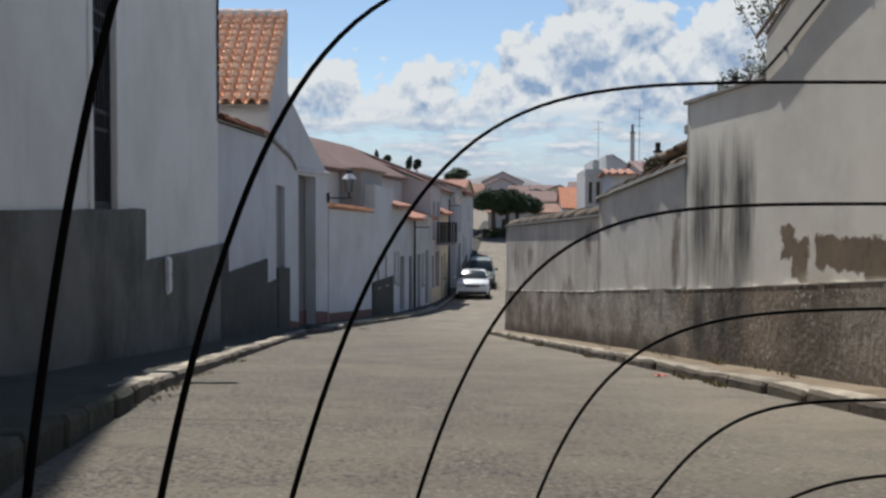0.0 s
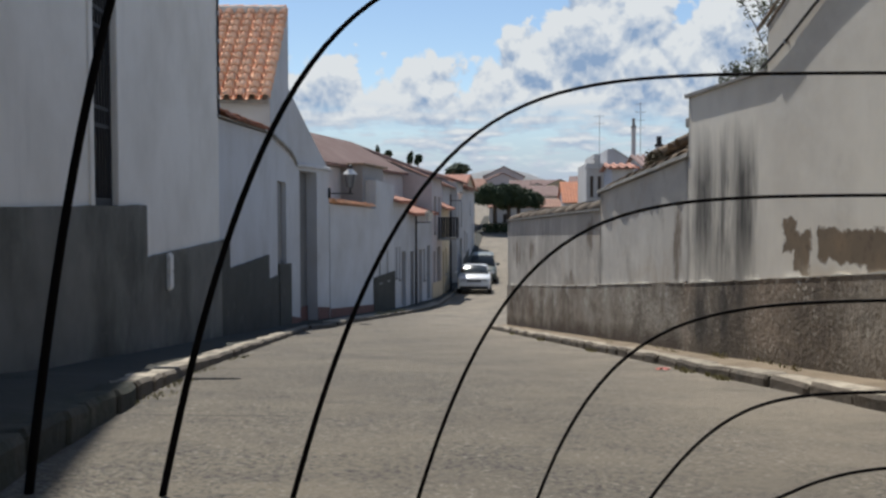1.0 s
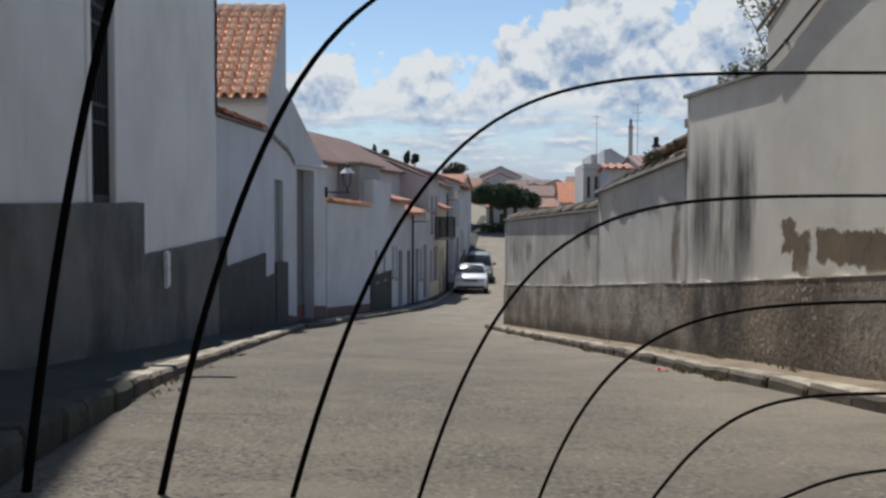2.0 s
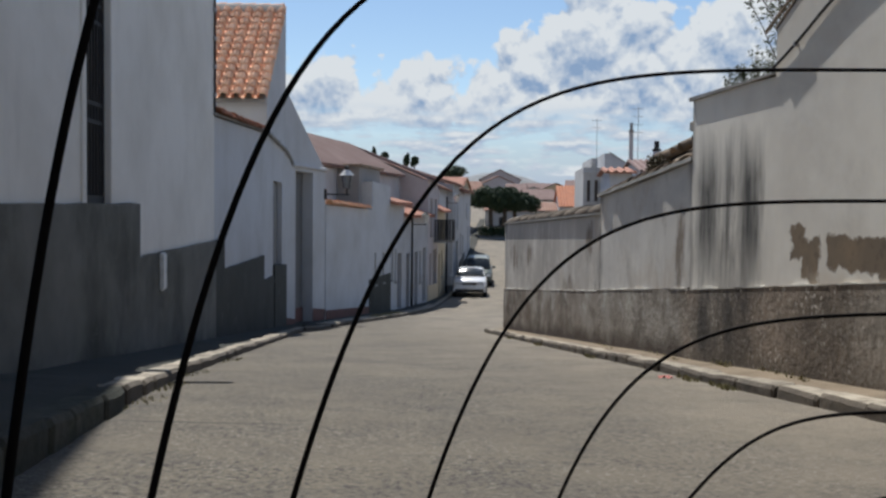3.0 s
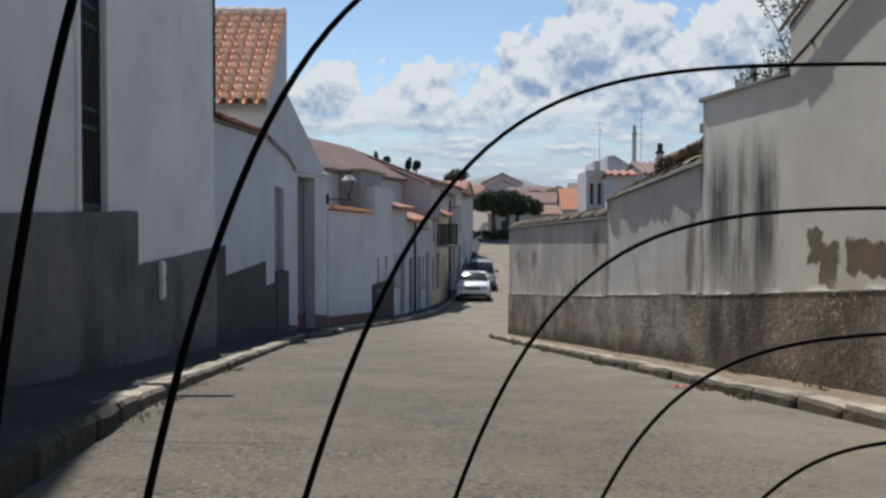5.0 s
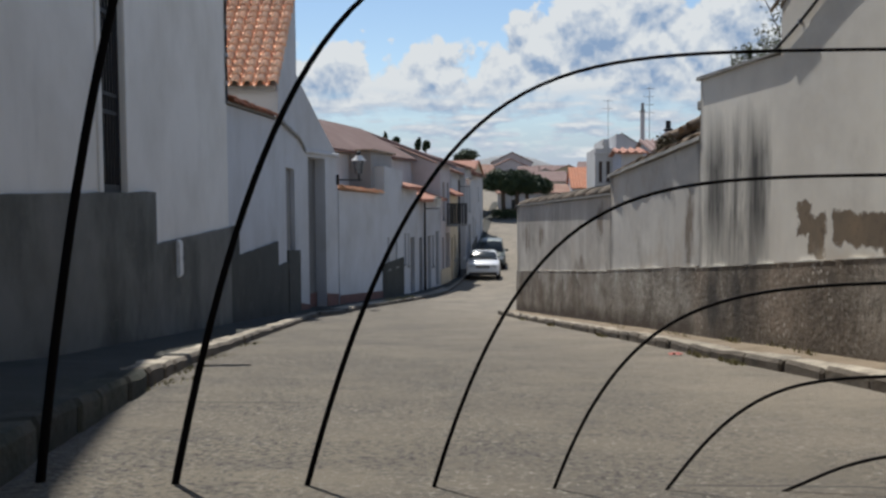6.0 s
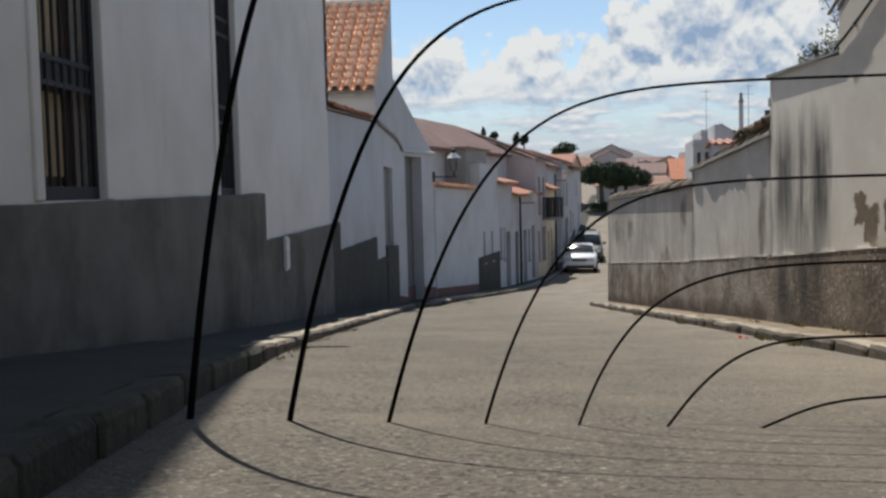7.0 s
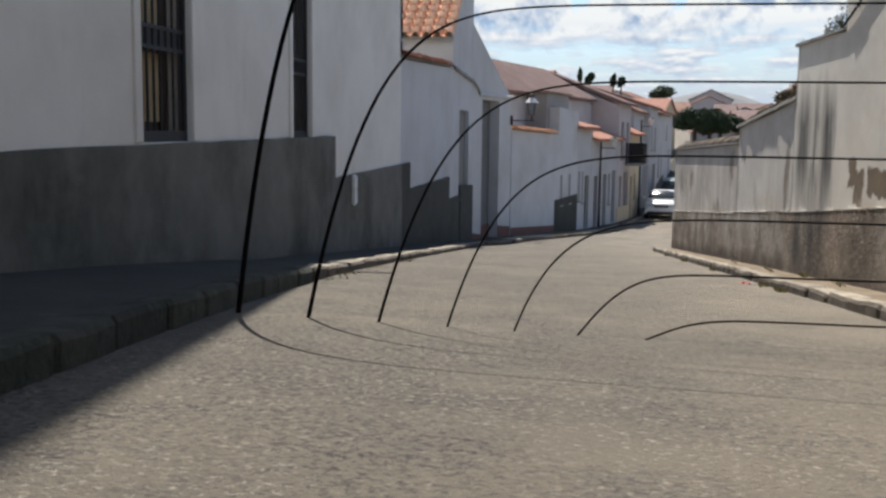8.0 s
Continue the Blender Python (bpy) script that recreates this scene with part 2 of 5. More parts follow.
m.vary(0.14).bump(m.noise(50, 4, 0.6), 0.3, 0.006)
TILE = m.m

m = Mat("dull_terracotta_tile", 0.85, placed=True).base((0.40, 0.185, 0.125))
m.over((0.28, 0.14, 0.10), m.noise(6, 5, 0.65, lo=0.42, hi=0.68))
m.over((0.55, 0.36, 0.27), m.noise(12, 5, 0.65, lo=0.60, hi=0.78))
m.vary(0.25).bump(m.noise(50, 4, 0.6), 0.3, 0.006)
DULL_TILE = m.m

m = Mat("old_lichen_tile", 0.9, placed=True).base((0.27, 0.20, 0.14))
m.over((0.11, 0.09, 0.065), m.noise(7, 6, 0.7, lo=0.45, hi=0.65))
m.over((0.42, 0.37, 0.28), m.noise(6, 6, 0.7, lo=0.58, hi=0.75))
m.vary(0.25).bump(m.noise(40, 5, 0.6), 0.5, 0.01)
OLD_TILE = m.m

m = Mat("mossy_brown_cap", 0.92, placed=True).base((0.155, 0.12, 0.088))
m.over((0.085, 0.07, 0.052), m.noise(3.0, 6, 0.68, lo=0.42, hi=0.62))
m.over((0.30, 0.245, 0.175), m.noise(1.1, 6, 0.68, lo=0.56, hi=0.70, seed=(4, 1, 0)))
m.vary(0.2).bump(m.noise(25, 5, 0.6), 0.6, 0.015)
CAP_TILE = m.m

m = Mat("far_roof_tile", 0.85).base((0.23, 0.112, 0.076))
m.over((0.29, 0.18, 0.13), m.noise(0.8, 5, 0.6, lo=0.45, hi=0.7))
m.over((0.20, 0.14, 0.115), m.noise(5, 6, 0.7, lo=0.5, hi=0.75))
FAR_TILE = m.m

m = Mat("bright_orange_tile", 0.85).base((0.46, 0.175, 0.085))
m.over((0.36, 0.14, 0.075), m.noise(1.3, 5, 0.65, lo=0.42, hi=0.66))
m.over((0.55, 0.27, 0.15), m.noise(4.0, 5, 0.65, lo=0.54, hi=0.72, seed=(3, 0, 0)))
ORANGE_TILE = m.m

m = Mat("faded_pink_tile", 0.9).base((0.185, 0.118, 0.105))
m.over((0.24, 0.165, 0.152), m.noise(1.0, 5, 0.6, lo=0.45, hi=0.7))
m.over((0.19, 0.145, 0.13), m.noise(6, 6, 0.7, lo=0.5, hi=0.75))
FADED = m.m

m = Mat("stained_old_plaster", 0.92).base((0.88, 0.84, 0.755))
AX = m.axes()
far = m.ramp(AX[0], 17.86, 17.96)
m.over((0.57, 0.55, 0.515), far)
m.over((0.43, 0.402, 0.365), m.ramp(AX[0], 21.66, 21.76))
m.over((0.72, 0.68, 0.61), m.math("MULTIPLY", m.ramp(far, 0, 1, 1.0, 0.35), m.noise(0.55, 5, 0.6, lo=0.44, hi=0.64)))
m.over((0.86, 0.83, 0.76), m.math("MULTIPLY", m.ramp(far, 0, 1, 1.0, 0.5), m.noise(1.7, 7, 0.66, (0.32, 1, 0.6), 0.50, 0.68, seed=(8, 0, 3))))
drip = m.noise(2.0, 8, 0.72, (0.4, 1, 0.3), 0.50, 0.66)
m.over((0.36, 0.335, 0.30), m.math("MULTIPLY", m.math("MULTIPLY", drip, m.noise(0.45, 4, 0.6, (1, 1, 0.8), 0.46, 0.66, seed=(0, 0, 5))), m.ramp(far, 0, 1, 0.45, 1.0)))
m.over((0.45, 0.36, 0.26), m.math("MULTIPLY", m.math("MULTIPLY", m.noise(1.6, 7, 0.7, (0.35, 1, 0.4), 0.54, 0.72, seed=(4, 4, 0)), far), 0.7))
# black damp where the wall steps down
for joint in (17.97, 21.70, 30.4):
    near_j = m.ramp(m.math("ABSOLUTE", m.math("SUBTRACT", m.math("ADD", AX[0], m.math("MULTIPLY", m.math("SUBTRACT", m.noise(5, 4, 0.6, (1, 1, 0.2)), 0.5), 0.35)), joint)), 0.16, 0.03)
    m.over((0.10, 0.09, 0.08), m.math("MULTIPLY", near_j, m.noise(3, 4, 0.6, (1, 1, 0.3), 0.30, 0.55)))
# long brown ovals of old damp
for cu, cz, hu, hz in ((29.2, 0.72, 0.62, 0.34), (27.4, 0.84, 0.36, 0.26), (22.45, 1.25, 0.24, 0.34), (18.3, 1.25, 0.16, 0.5), (23.8, 0.45, 0.5, 0.2)):
    du = m.math("DIVIDE", m.math("SUBTRACT", AX[0], cu), hu)
    dz = m.math("DIVIDE", m.math("SUBTRACT", AX[2], cz), hz)
    rr = m.math("ADD", m.math("ADD", m.math("MULTIPLY", du, du), m.math("MULTIPLY", dz, dz)), m.math("MULTIPLY", m.math("SUBTRACT", m.noise(5, 7, 0.75, (0.7, 1, 0.35)), 0.5), 5.0))
    m.over((0.16, 0.118, 0.082), m.math("MULTIPLY", m.ramp(rr, 1.1, 0.1), 0.85))
# two broad black runs of damp and a thin one between them, round 17 m along the wall
top_z = m.math("ADD", AX[2], m.math("MULTIPLY", m.math("SUBTRACT", m.noise(2.5, 5, 0.65, (1, 1, 0.2)), 0.5), 0.9))
tall = m.math("MULTIPLY", m.ramp(top_z, 2.5, 1.95), m.ramp(AX[2], 0.85, 1.5))
veil = m.math("MULTIPLY", m.math("MULTIPLY", m.ramp(AX[0], 15.9, 16.5), m.ramp(AX[0], 18.1, 17.7)), m.ramp(top_z, 2.5, 1.8))
m.over((0.20, 0.19, 0.175), m.math("MULTIPLY", veil, m.noise(3.0, 6, 0.7, (1, 1, 0.18), 0.38, 0.74, seed=(0, 3, 0))))
ragged = m.math("MULTIPLY", m.math("SUBTRACT", m.noise(6.0, 5, 0.65, (1, 1, 0.16)), 0.5), 0.8)
ru = m.math("ADD", AX[0], ragged)
grain = m.noise(9.0, 5, 0.65, (1, 1, 0.10), 0.30, 0.62)
for cu, half, deep in ((17.44, 0.40, 0.98), (16.92, 0.14, 0.95), (16.44, 0.36, 0.98)):
    col = m.ramp(m.math("ABSOLUTE", m.math("SUBTRACT", ru, cu)), half, half * 0.25)
    m.over((0.06, 0.06, 0.058), m.math("MULTIPLY", m.math("MULTIPLY", col, tall), m.math("MULTIPLY", m.math("MULTIPLY", m.ramp(grain, 0, 1, 0.6, 1.0), m.noise(16, 5, 0.7, (1, 1, 0.35), 0.08, 0.40)), deep)))
# fainter runs lower down and brown weeping under the far coping
lower = m.math("MULTIPLY", m.ramp(AX[2], 0.4, 0.8), m.ramp(AX[2], 1.9, 1.0))
m.over((0.26, 0.245, 0.225), m.math("MULTIPLY", m.math("MULTIPLY", m.math("MULTIPLY", lower, m.noise(4.0, 7, 0.72, (0.5, 1, 0.2), 0.48, 0.70, seed=(9, 0, 0))), m.noise(0.6, 4, 0.6, lo=0.46, hi=0.62, seed=(1, 5, 2))), m.ramp(AX[0], 15.8, 16.4)))
weep = m.math("MULTIPLY", m.ramp(AX[0], 28.0, 28.4), m.math("MULTIPLY", m.ramp(AX[2], 0.35, 0.7), m.ramp(AX[2], 1.3, 1.0)))
m.over((0.13, 0.10, 0.07), m.math("MULTIPLY", weep, m.noise(3.0, 5, 0.65, (0.4, 0, 0.16), 0.50, 0.66, seed=(2, 0, 0))))
# bare brown patches where the plaster has been filled
wob = m.math("MULTIPLY", m.math("SUBTRACT", m.noise(4.0, 5, 0.6), 0.5), 0.30)
wob2 = m.math("MULTIPLY", m.math("SUBTRACT", m.noise(4.4, 5, 0.6, seed=(5, 0, 9)), 0.5), 0.34)
wz = m.math("ADD", AX[2], wob)
wu = m.math("ADD", AX[0], wob2)
bare = 0.0
for u0, u1, z0, z1 in ((15.36, 15.63, 1.30, 1.58), (15.15, 15.43, 1.15, 1.50), (10.4, 15.06, 1.27, 1.53), (10.4, 14.32, 1.20, 1.40)):
    inside = m.math("MULTIPLY", m.math("MULTIPLY", m.ramp(wu, u0, u0 + 0.025), m.ramp(wu, u1, u1 - 0.025)), m.math("MULTIPLY", m.ramp(wz, z0, z0 + 0.025), m.ramp(wz, z1, z1 - 0.02)))
    bare = m.math("MAXIMUM", inside, bare)
m.over((0.19, 0.145, 0.10), bare)
m.over((0.26, 0.19, 0.12), m.math("MULTIPLY", bare, m.noise(2.2, 5, 0.6, lo=0.45, hi=0.7)))
m.over((0.12, 0.09, 0.065), m.math("MULTIPLY", bare, m.noise(9, 5, 0.65, lo=0.52, hi=0.7, seed=(2, 2, 0))))
m.over((0.70, 0.62, 0.50), m.math("MULTIPLY", m.math("MULTIPLY", m.ramp(wz, 1.27, 1.20), m.ramp(AX[0], 15.4, 15.0)), 0.55))
# limewash that has run and flaked on the two far walls
m.over((0.70, 0.68, 0.63), m.math("MULTIPLY", m.math("MULTIPLY", far, m.ramp(AX[2], 1.75, 1.3)), m.math("MULTIPLY", m.noise(4.5, 6, 0.7, (0.7, 1, 0.22), 0.50, 0.62, seed=(6, 1, 8)), 0.55)))
m.over((0.22, 0.20, 0.18), m.math("MULTIPLY", m.math("MULTIPLY", far, m.noise(5.0, 7, 0.75, (0.6, 1, 0.3), 0.56, 0.66, seed=(3, 9, 4))), m.math("MULTIPLY", m.noise(0.8, 4, 0.6, lo=0.42, hi=0.6, seed=(7, 1, 1)), 0.7)))
m.bump(m.noise(1.2, 3, 0.45), 0.16, 0.05).bump(m.noise(55, 5, 0.6), 0.16, 0.005)
STAINED = m.m

m = Mat("pebbled_roughcast", 0.95).base((0.26, 0.205, 0.155))
AX = m.axes()
plain = m.ramp(AX[0], 17.9, 18.3)
near_p = m.ramp(AX[0], 17.9, 18.3, 1.0, 0.45)
smooth_p = m.ramp(AX[0], 21.6, 21.9, 1.0, 0.12)
m.over((0.36, 0.34, 0.30), m.math("MULTIPLY", plain, 0.75))
m.over((0.12, 0.094, 0.070), m.noise(1.1, 6, 0.65, lo=0.44, hi=0.64))
m.over((0.32, 0.29, 0.245), m.math("MULTIPLY", m.noise(0.9, 5, 0.62, (0.7, 1, 1.2), 0.48, 0.66, seed=(2, 7, 2)), 0.7))
# small pebbles: pale ones here and there, dark specks between them
m.over((0.07, 0.056, 0.044), m.math("MULTIPLY", m.math("MULTIPLY", m.noise(24, 4, 0.7, (1, 1, 0.85), 0.52, 0.64, seed=(4, 4, 4)), 0.6), smooth_p))
cell = m.n.new("ShaderNodeSeparateXYZ")
m.l.new(m.vor(30, (1.0, 1.0, 0.8), "Color"), cell.inputs[0])
pale = m.math("MULTIPLY", m.ramp(cell.outputs[0], 0.66, 0.74), m.ramp(m.vor(30, (1.0, 1.0, 0.8)), 0.52, 0.25))
m.over((0.58, 0.53, 0.46), m.math("MULTIPLY", m.math("MULTIPLY", pale, smooth_p), m.noise(1.1, 4, 0.6, lo=0.36, hi=0.60, seed=(2, 2, 2))))
# damp: black under the runs on the wall, brown along the foot and here and there
m.over((0.15, 0.105, 0.075), m.math("MULTIPLY", m.math("MULTIPLY", m.ramp(AX[0], 21.0, 22.2), m.noise(1.4, 6, 0.68, (0.8, 1, 0.6), 0.44, 0.66, seed=(1, 3, 5))), 0.7))
m.over((0.045, 0.038, 0.032), m.math("MULTIPLY", m.math("MULTIPLY", m.ramp(AX[0], 16.0, 16.5), m.ramp(AX[0], 18.0, 17.5)), m.noise(2.6, 5, 0.65, (1, 1, 0.5), 0.34, 0.62)))
m.over((0.085, 0.066, 0.048), m.math("MULTIPLY", m.noise(1.5, 6, 0.7, (0.6, 1, 0.9), 0.50, 0.62, seed=(6, 0, 0)), 0.75))
foot = m.math("ADD", AX[2], m.math("ADD", m.math("MULTIPLY", AX[0], 0.0966), m.math("MULTIPLY", m.noise(1.8, 5, 0.65, seed=(3, 0, 1)), 0.5)))
m.over((0.09, 0.072, 0.052), m.math("MULTIPLY", m.ramp(foot, 2.37, 2.10), 0.75))
# rising damp and peeled limewash on the far plinths
m.over((0.55, 0.53, 0.49), m.math("MULTIPLY", m.math("MULTIPLY", plain, m.ramp(foot, 2.50, 2.72)), m.math("MULTIPLY", m.noise(3.4, 7, 0.75, (0.8, 1, 0.6), 0.52, 0.62, seed=(8, 3, 3)), 0.6)))
m.over((0.052, 0.034, 0.022), m.math("MULTIPLY", m.math("MULTIPLY", plain, m.ramp(foot, 2.42, 2.22)), 0.8))
m.bump(m.noise(22, 4, 0.7, (1, 1, 0.85)), 0.7, 0.03)
PEBBLE = m.m

m = Mat("red_brown_skirting", 0.85).base((0.165, 0.078, 0.064))
m.over((0.10, 0.062, 0.052), m.noise(3, 5, 0.6, lo=0.45, hi=0.7))
SKIRT = m.m

m = Mat("dusty_glass", 0.12).base((0.03, 0.035, 0.04))
m.over((0.09, 0.09, 0.085), m.noise(2.5, 4, 0.6, lo=0.5, hi=0.8))
GLASS = m.m

m = Mat("weathered_shutter", 0.7).base((0.52, 0.41, 0.25))
m.over((0.36, 0.27, 0.16), m.noise(8, 5, 0.6, (3, 3, 0.3), 0.45, 0.7))
SHUTTER = m.m

m = Mat("grey_painted_door", 0.55).base((0.15, 0.15, 0.152))
m.over((0.13, 0.127, 0.123), m.noise(2, 5, 0.6, (1, 1, 0.4), 0.45, 0.7))
GREYDOOR = m.m

m = Mat("dark_wood_door", 0.6).base((0.075, 0.05, 0.035))
m.over((0.12, 0.075, 0.05), m.noise(6, 5, 0.6, (4, 4, 0.3), 0.5, 0.7))
WOOD = m.m

m = Mat("grey_cement", 0.9).base((0.30, 0.295, 0.28))
m.over((0.19, 0.185, 0.175), m.noise(1.5, 6, 0.65, (1, 1, 0.35), 0.45, 0.7))
m.bump(m.noise(40, 4, 0.6), 0.3, 0.006)
CEMENT = m.m

m = Mat("white_enamel", 0.5).base((0.72, 0.72, 0.70))
m.over((0.5, 0.48, 0.44), m.noise(9, 4, 0.6, lo=0.55, hi=0.75))
ENAMEL = m.m

m = Mat("leaf_green", 0.6).base((0.085, 0.10, 0.055))
m.over((0.11, 0.13, 0.05), m.noise(9, 3, 0.6, lo=0.45, hi=0.65))
LEAF = m.m
m = Mat("dry_grass", 0.85).base((0.15, 0.14, 0.055))
m.over((0.28, 0.24, 0.11), m.noise(6, 3, 0.6, lo=0.45, hi=0.65))
GRASS = m.m
m = Mat("dry_weed", 0.9).base((0.12, 0.10, 0.06))
m.over((0.055, 0.05, 0.03), m.noise(7, 4, 0.6, lo=0.42, hi=0.62))
DRY = m.m
m = Mat("pine_needles", 0.8).base((0.032, 0.056, 0.026))
m.over((0.055, 0.08, 0.035), m.noise(1.2, 4, 0.6, lo=0.45, hi=0.65))
PINE = m.m
m = Mat("bark", 0.9).base((0.10, 0.075, 0.055))
m.over((0.05, 0.04, 0.03), m.noise(9, 5, 0.6, (2, 2, 0.4), 0.45, 0.65))
BARK = m.m

m = Mat("car_white_paint", 0.25).base((0.80, 0.82, 0.83))
m.b.inputs["Coat Weight"].default_value = 0.6
m.over((0.58, 0.58, 0.57), m.noise(2, 4, 0.6, lo=0.55, hi=0.8))
CARWHITE = m.m
m = Mat("car_grey_green_paint", 0.35).base((0.11, 0.13, 0.115))
m.over((0.15, 0.16, 0.145), m.noise(2, 4, 0.6, lo=0.5, hi=0.8))
CARGREEN = m.m
m = Mat("black_rubber", 0.8).base((0.018, 0.018, 0.018))
m.over((0.05, 0.045, 0.04), m.noise(12, 4, 0.6, lo=0.5, hi=0.75))
RUBBER = m.m
m = Mat("headlamp_lens", 0.1).base((0.6, 0.62, 0.63))
m.over((0.3, 0.31, 0.33), m.noise(30, 2, 0.5, lo=0.5, hi=0.7))
LENS = m.m
m = Mat("windscreen", 0.14).base((0.035, 0.042, 0.045))
m.over((0.05, 0.055, 0.055), m.noise(3, 3, 0.5, lo=0.5, hi=0.8))
SCREEN = m.m
m = Mat("wheel_metal", 0.4, 0.8).base((0.35, 0.35, 0.35))
m.over((0.2, 0.19, 0.18), m.noise(14, 3, 0.5, lo=0.5, hi=0.75))
RIM = m.m
m = Mat("galvanised_metal", 0.5, 0.7).base((0.36, 0.37, 0.38))
m.over((0.22, 0.22, 0.22), m.noise(15, 4, 0.5, lo=0.5, hi=0.75))
STEEL = m.m
m = Mat("lantern_glass", 0.3).base((0.62, 0.62, 0.58))
m.over((0.4, 0.4, 0.38), m.noise(12, 3, 0.5, lo=0.5, hi=0.75))
MILK = m.m
m = Mat("grey_lantern_glass", 0.25).base((0.24, 0.25, 0.26))
m.over((0.15, 0.15, 0.15), m.noise(12, 3, 0.5, lo=0.45, hi=0.75))
LAMPGLASS = m.m
m = Mat("red_litter", 0.6).base((0.5, 0.09, 0.07))
m.over((0.5, 0.3, 0.27), m.noise(30, 3, 0.5, lo=0.5, hi=0.7))
LITTER = m.m

m = Mat("black_iron", 0.65, 0.15).base((0.02, 0.02, 0.022))
m.over((0.07, 0.045, 0.03), m.noise(20, 5, 0.6, lo=0.6, hi=0.75))
IRON = m.m

m = Mat("black_heating_wire", 0.9).base((0.005, 0.004, 0.004))
m.b.inputs["Specular IOR Level"].default_value = 0.1
m.bump(m.noise(300, 3, 0.6), 0.2, 0.001)
WIRE = m.m


# ---- shaping helpers ----
def bm_box(bm, x0, x1, y0, y1, z0, z1):
    v = [bm.verts.new(p) for p in ((x0, y0, z0), (x1, y0, z0), (x1, y1, z0), (x0, y1, z0), (x0, y0, z1), (x1, y0, z1), (x1, y1, z1), (x0, y1, z1))]
    for q in ((0, 3, 2, 1), (4, 5, 6, 7), (0, 1, 5, 4), (1, 2, 6, 5), (2, 3, 7, 6), (3, 0, 4, 7)):
        bm.faces.new([v[i] for i in q])
    return v


def box(*a):
    bm = bmesh.new()
    bm_box(bm, *a)
    return bm


def prism(points, y0, y1):
    """The (x, z) outline drawn out from y0 to y1."""
    bm = bmesh.new()
    a = [bm.verts.new((x, y0, z)) for x, z in points]
    b = [bm.verts.new((x, y1, z)) for x, z in points]
    bm.faces.new(a)
    bm.faces.new(b[::-1])
    n = len(a)
    for i in range(n):
        bm.faces.new((a[i], b[i], b[(i + 1) % n], a[(i + 1) % n]))
    bmesh.ops.recalc_face_normals(bm, faces=bm.faces)
    return bm


def soften(bm, w, seg=2):
    bmesh.ops.bevel(bm, geom=bm.edges[:], offset=w, segments=seg, affect="EDGES", clamp_overlap=True)
    return bm


def part(name, bm, material, parent=None, label="", at=None, smooth=False):
    me = bpy.data.meshes.new(name)
    bm.to_mesh(me)
    bm.free()
    me.materials.append(material)
    if smooth:
        for p in me.polygons:
            p.use_smooth = True
    ob = new(name, me)
    if parent:
        ob.parent = parent
    if at is not None:
        ob.matrix_basis = at
    if label:
        ob["label"] = label
    return ob


def thing(name, m, label, category, group="", kind=""):
    ob = new(name)
    ob.matrix_basis = m
    return tagged(ob, label, category, group, kind)


def zr(y):
    """The height of the road: a steady fall, a hollow by the parked cars, then a rise."""
    return float(np.interp(y, (-80, 23, 36, 48.8, 58, 75, 90, 130, 300, 700), (8.93, -1.10, -1.98, -2.55, -2.72, -1.7, -0.45, 2.2, 9.0, 14.0)))


def along(a, b):
    """The pose of a wall from a to b on plan: x runs along it, y to its left, z up from the world's zero."""
    return pose(a[0], a[1], 0, 0, 0, math.degrees(math.atan2(b[1] - a[1], b[0] - a[0])))


def dist(a, b):
    return math.hypot(b[0] - a[0], b[1] - a[1])


def left_x(y):
    return -2.428 - 0.0987 * y


def right_x(y):
    return 3.665 - 0.1419 * y


def wall_mesh(cols, thick, bottom, holes=(), y0=0.0):
    """A wall in its own frame. cols: (u, top height) along it; holes: (u0, u1, z0, z1) right through it; bottom: a function of u."""
    us = sorted({u for u, _ in cols} | {h for q in holes for h in q[:2]})
    cu, ct = [c[0] for c in cols], [c[1] for c in cols]
    bm = bmesh.new()
    for u0, u1 in zip(us, us[1:]):
        if u1 - u0 < 1e-4:
            continue
        t0, t1 = float(np.interp(u0 + 1e-5, cu, ct)), float(np.interp(u1 - 1e-5, cu, ct))
        cuts = [q for q in holes if q[0] < (u0 + u1) / 2 < q[1]]
        spans, lo = [], (bottom(u0), bottom(u1))
        for q in sorted(cuts, key=lambda q: q[2]):
            spans.append((lo, (q[2], q[2])))
            lo = (q[3], q[3])
        spans.append((lo, (t0, t1)))
        for (a0, a1), (b0, b1) in spans:
            if b0 <= a0 and b1 <= a1:
                continue
            v = [bm.verts.new(p) for p in ((u0, y0, a0), (u1, y0, a1), (u1, y0 + thick, a1), (u0, y0 + thick, a0), (u0, y0, b0), (u1, y0, b1), (u1, y0 + thick, b1), (u0, y0 + thick, b0))]
            for f in ((0, 3, 2, 1), (4, 5, 6, 7), (0, 1, 5, 4), (1, 2, 6, 5), (2, 3, 7, 6), (3, 0, 4, 7)):
                bm.faces.new([v[i] for i in f])
    bmesh.ops.remove_doubles(bm, verts=bm.verts, dist=1e-4)
    double = []
    bm.verts.index_update()
    seen = {}
    for f in bm.faces:
        seen.setdefault(tuple(sorted(v.index for v in f.verts)), []).append(f)
    for fs in seen.values():
        if len(fs) > 1:
            double += fs
    bmesh.ops.delete(bm, geom=double, context="FACES_ONLY")
    bmesh.ops.recalc_face_normals(bm, faces=bm.faces)
    return bm


# ---- the ground and the road ----
def ground_sheet():
    xs = [-900, -400, -200, -100, -50, -25, -12, -8, -6, -5, -4, -3, -2, -1, 0, 1, 2, 3, 4, 6, 9, 14, 25, 50, 100, 200, 400, 900]
    ys = [-300, -150, -80] + [float(v) for v in range(-40, 62, 1)] + [float(v) for v in range(62, 132, 2)] + [160, 200, 250, 300, 400, 500, 700, 1500]
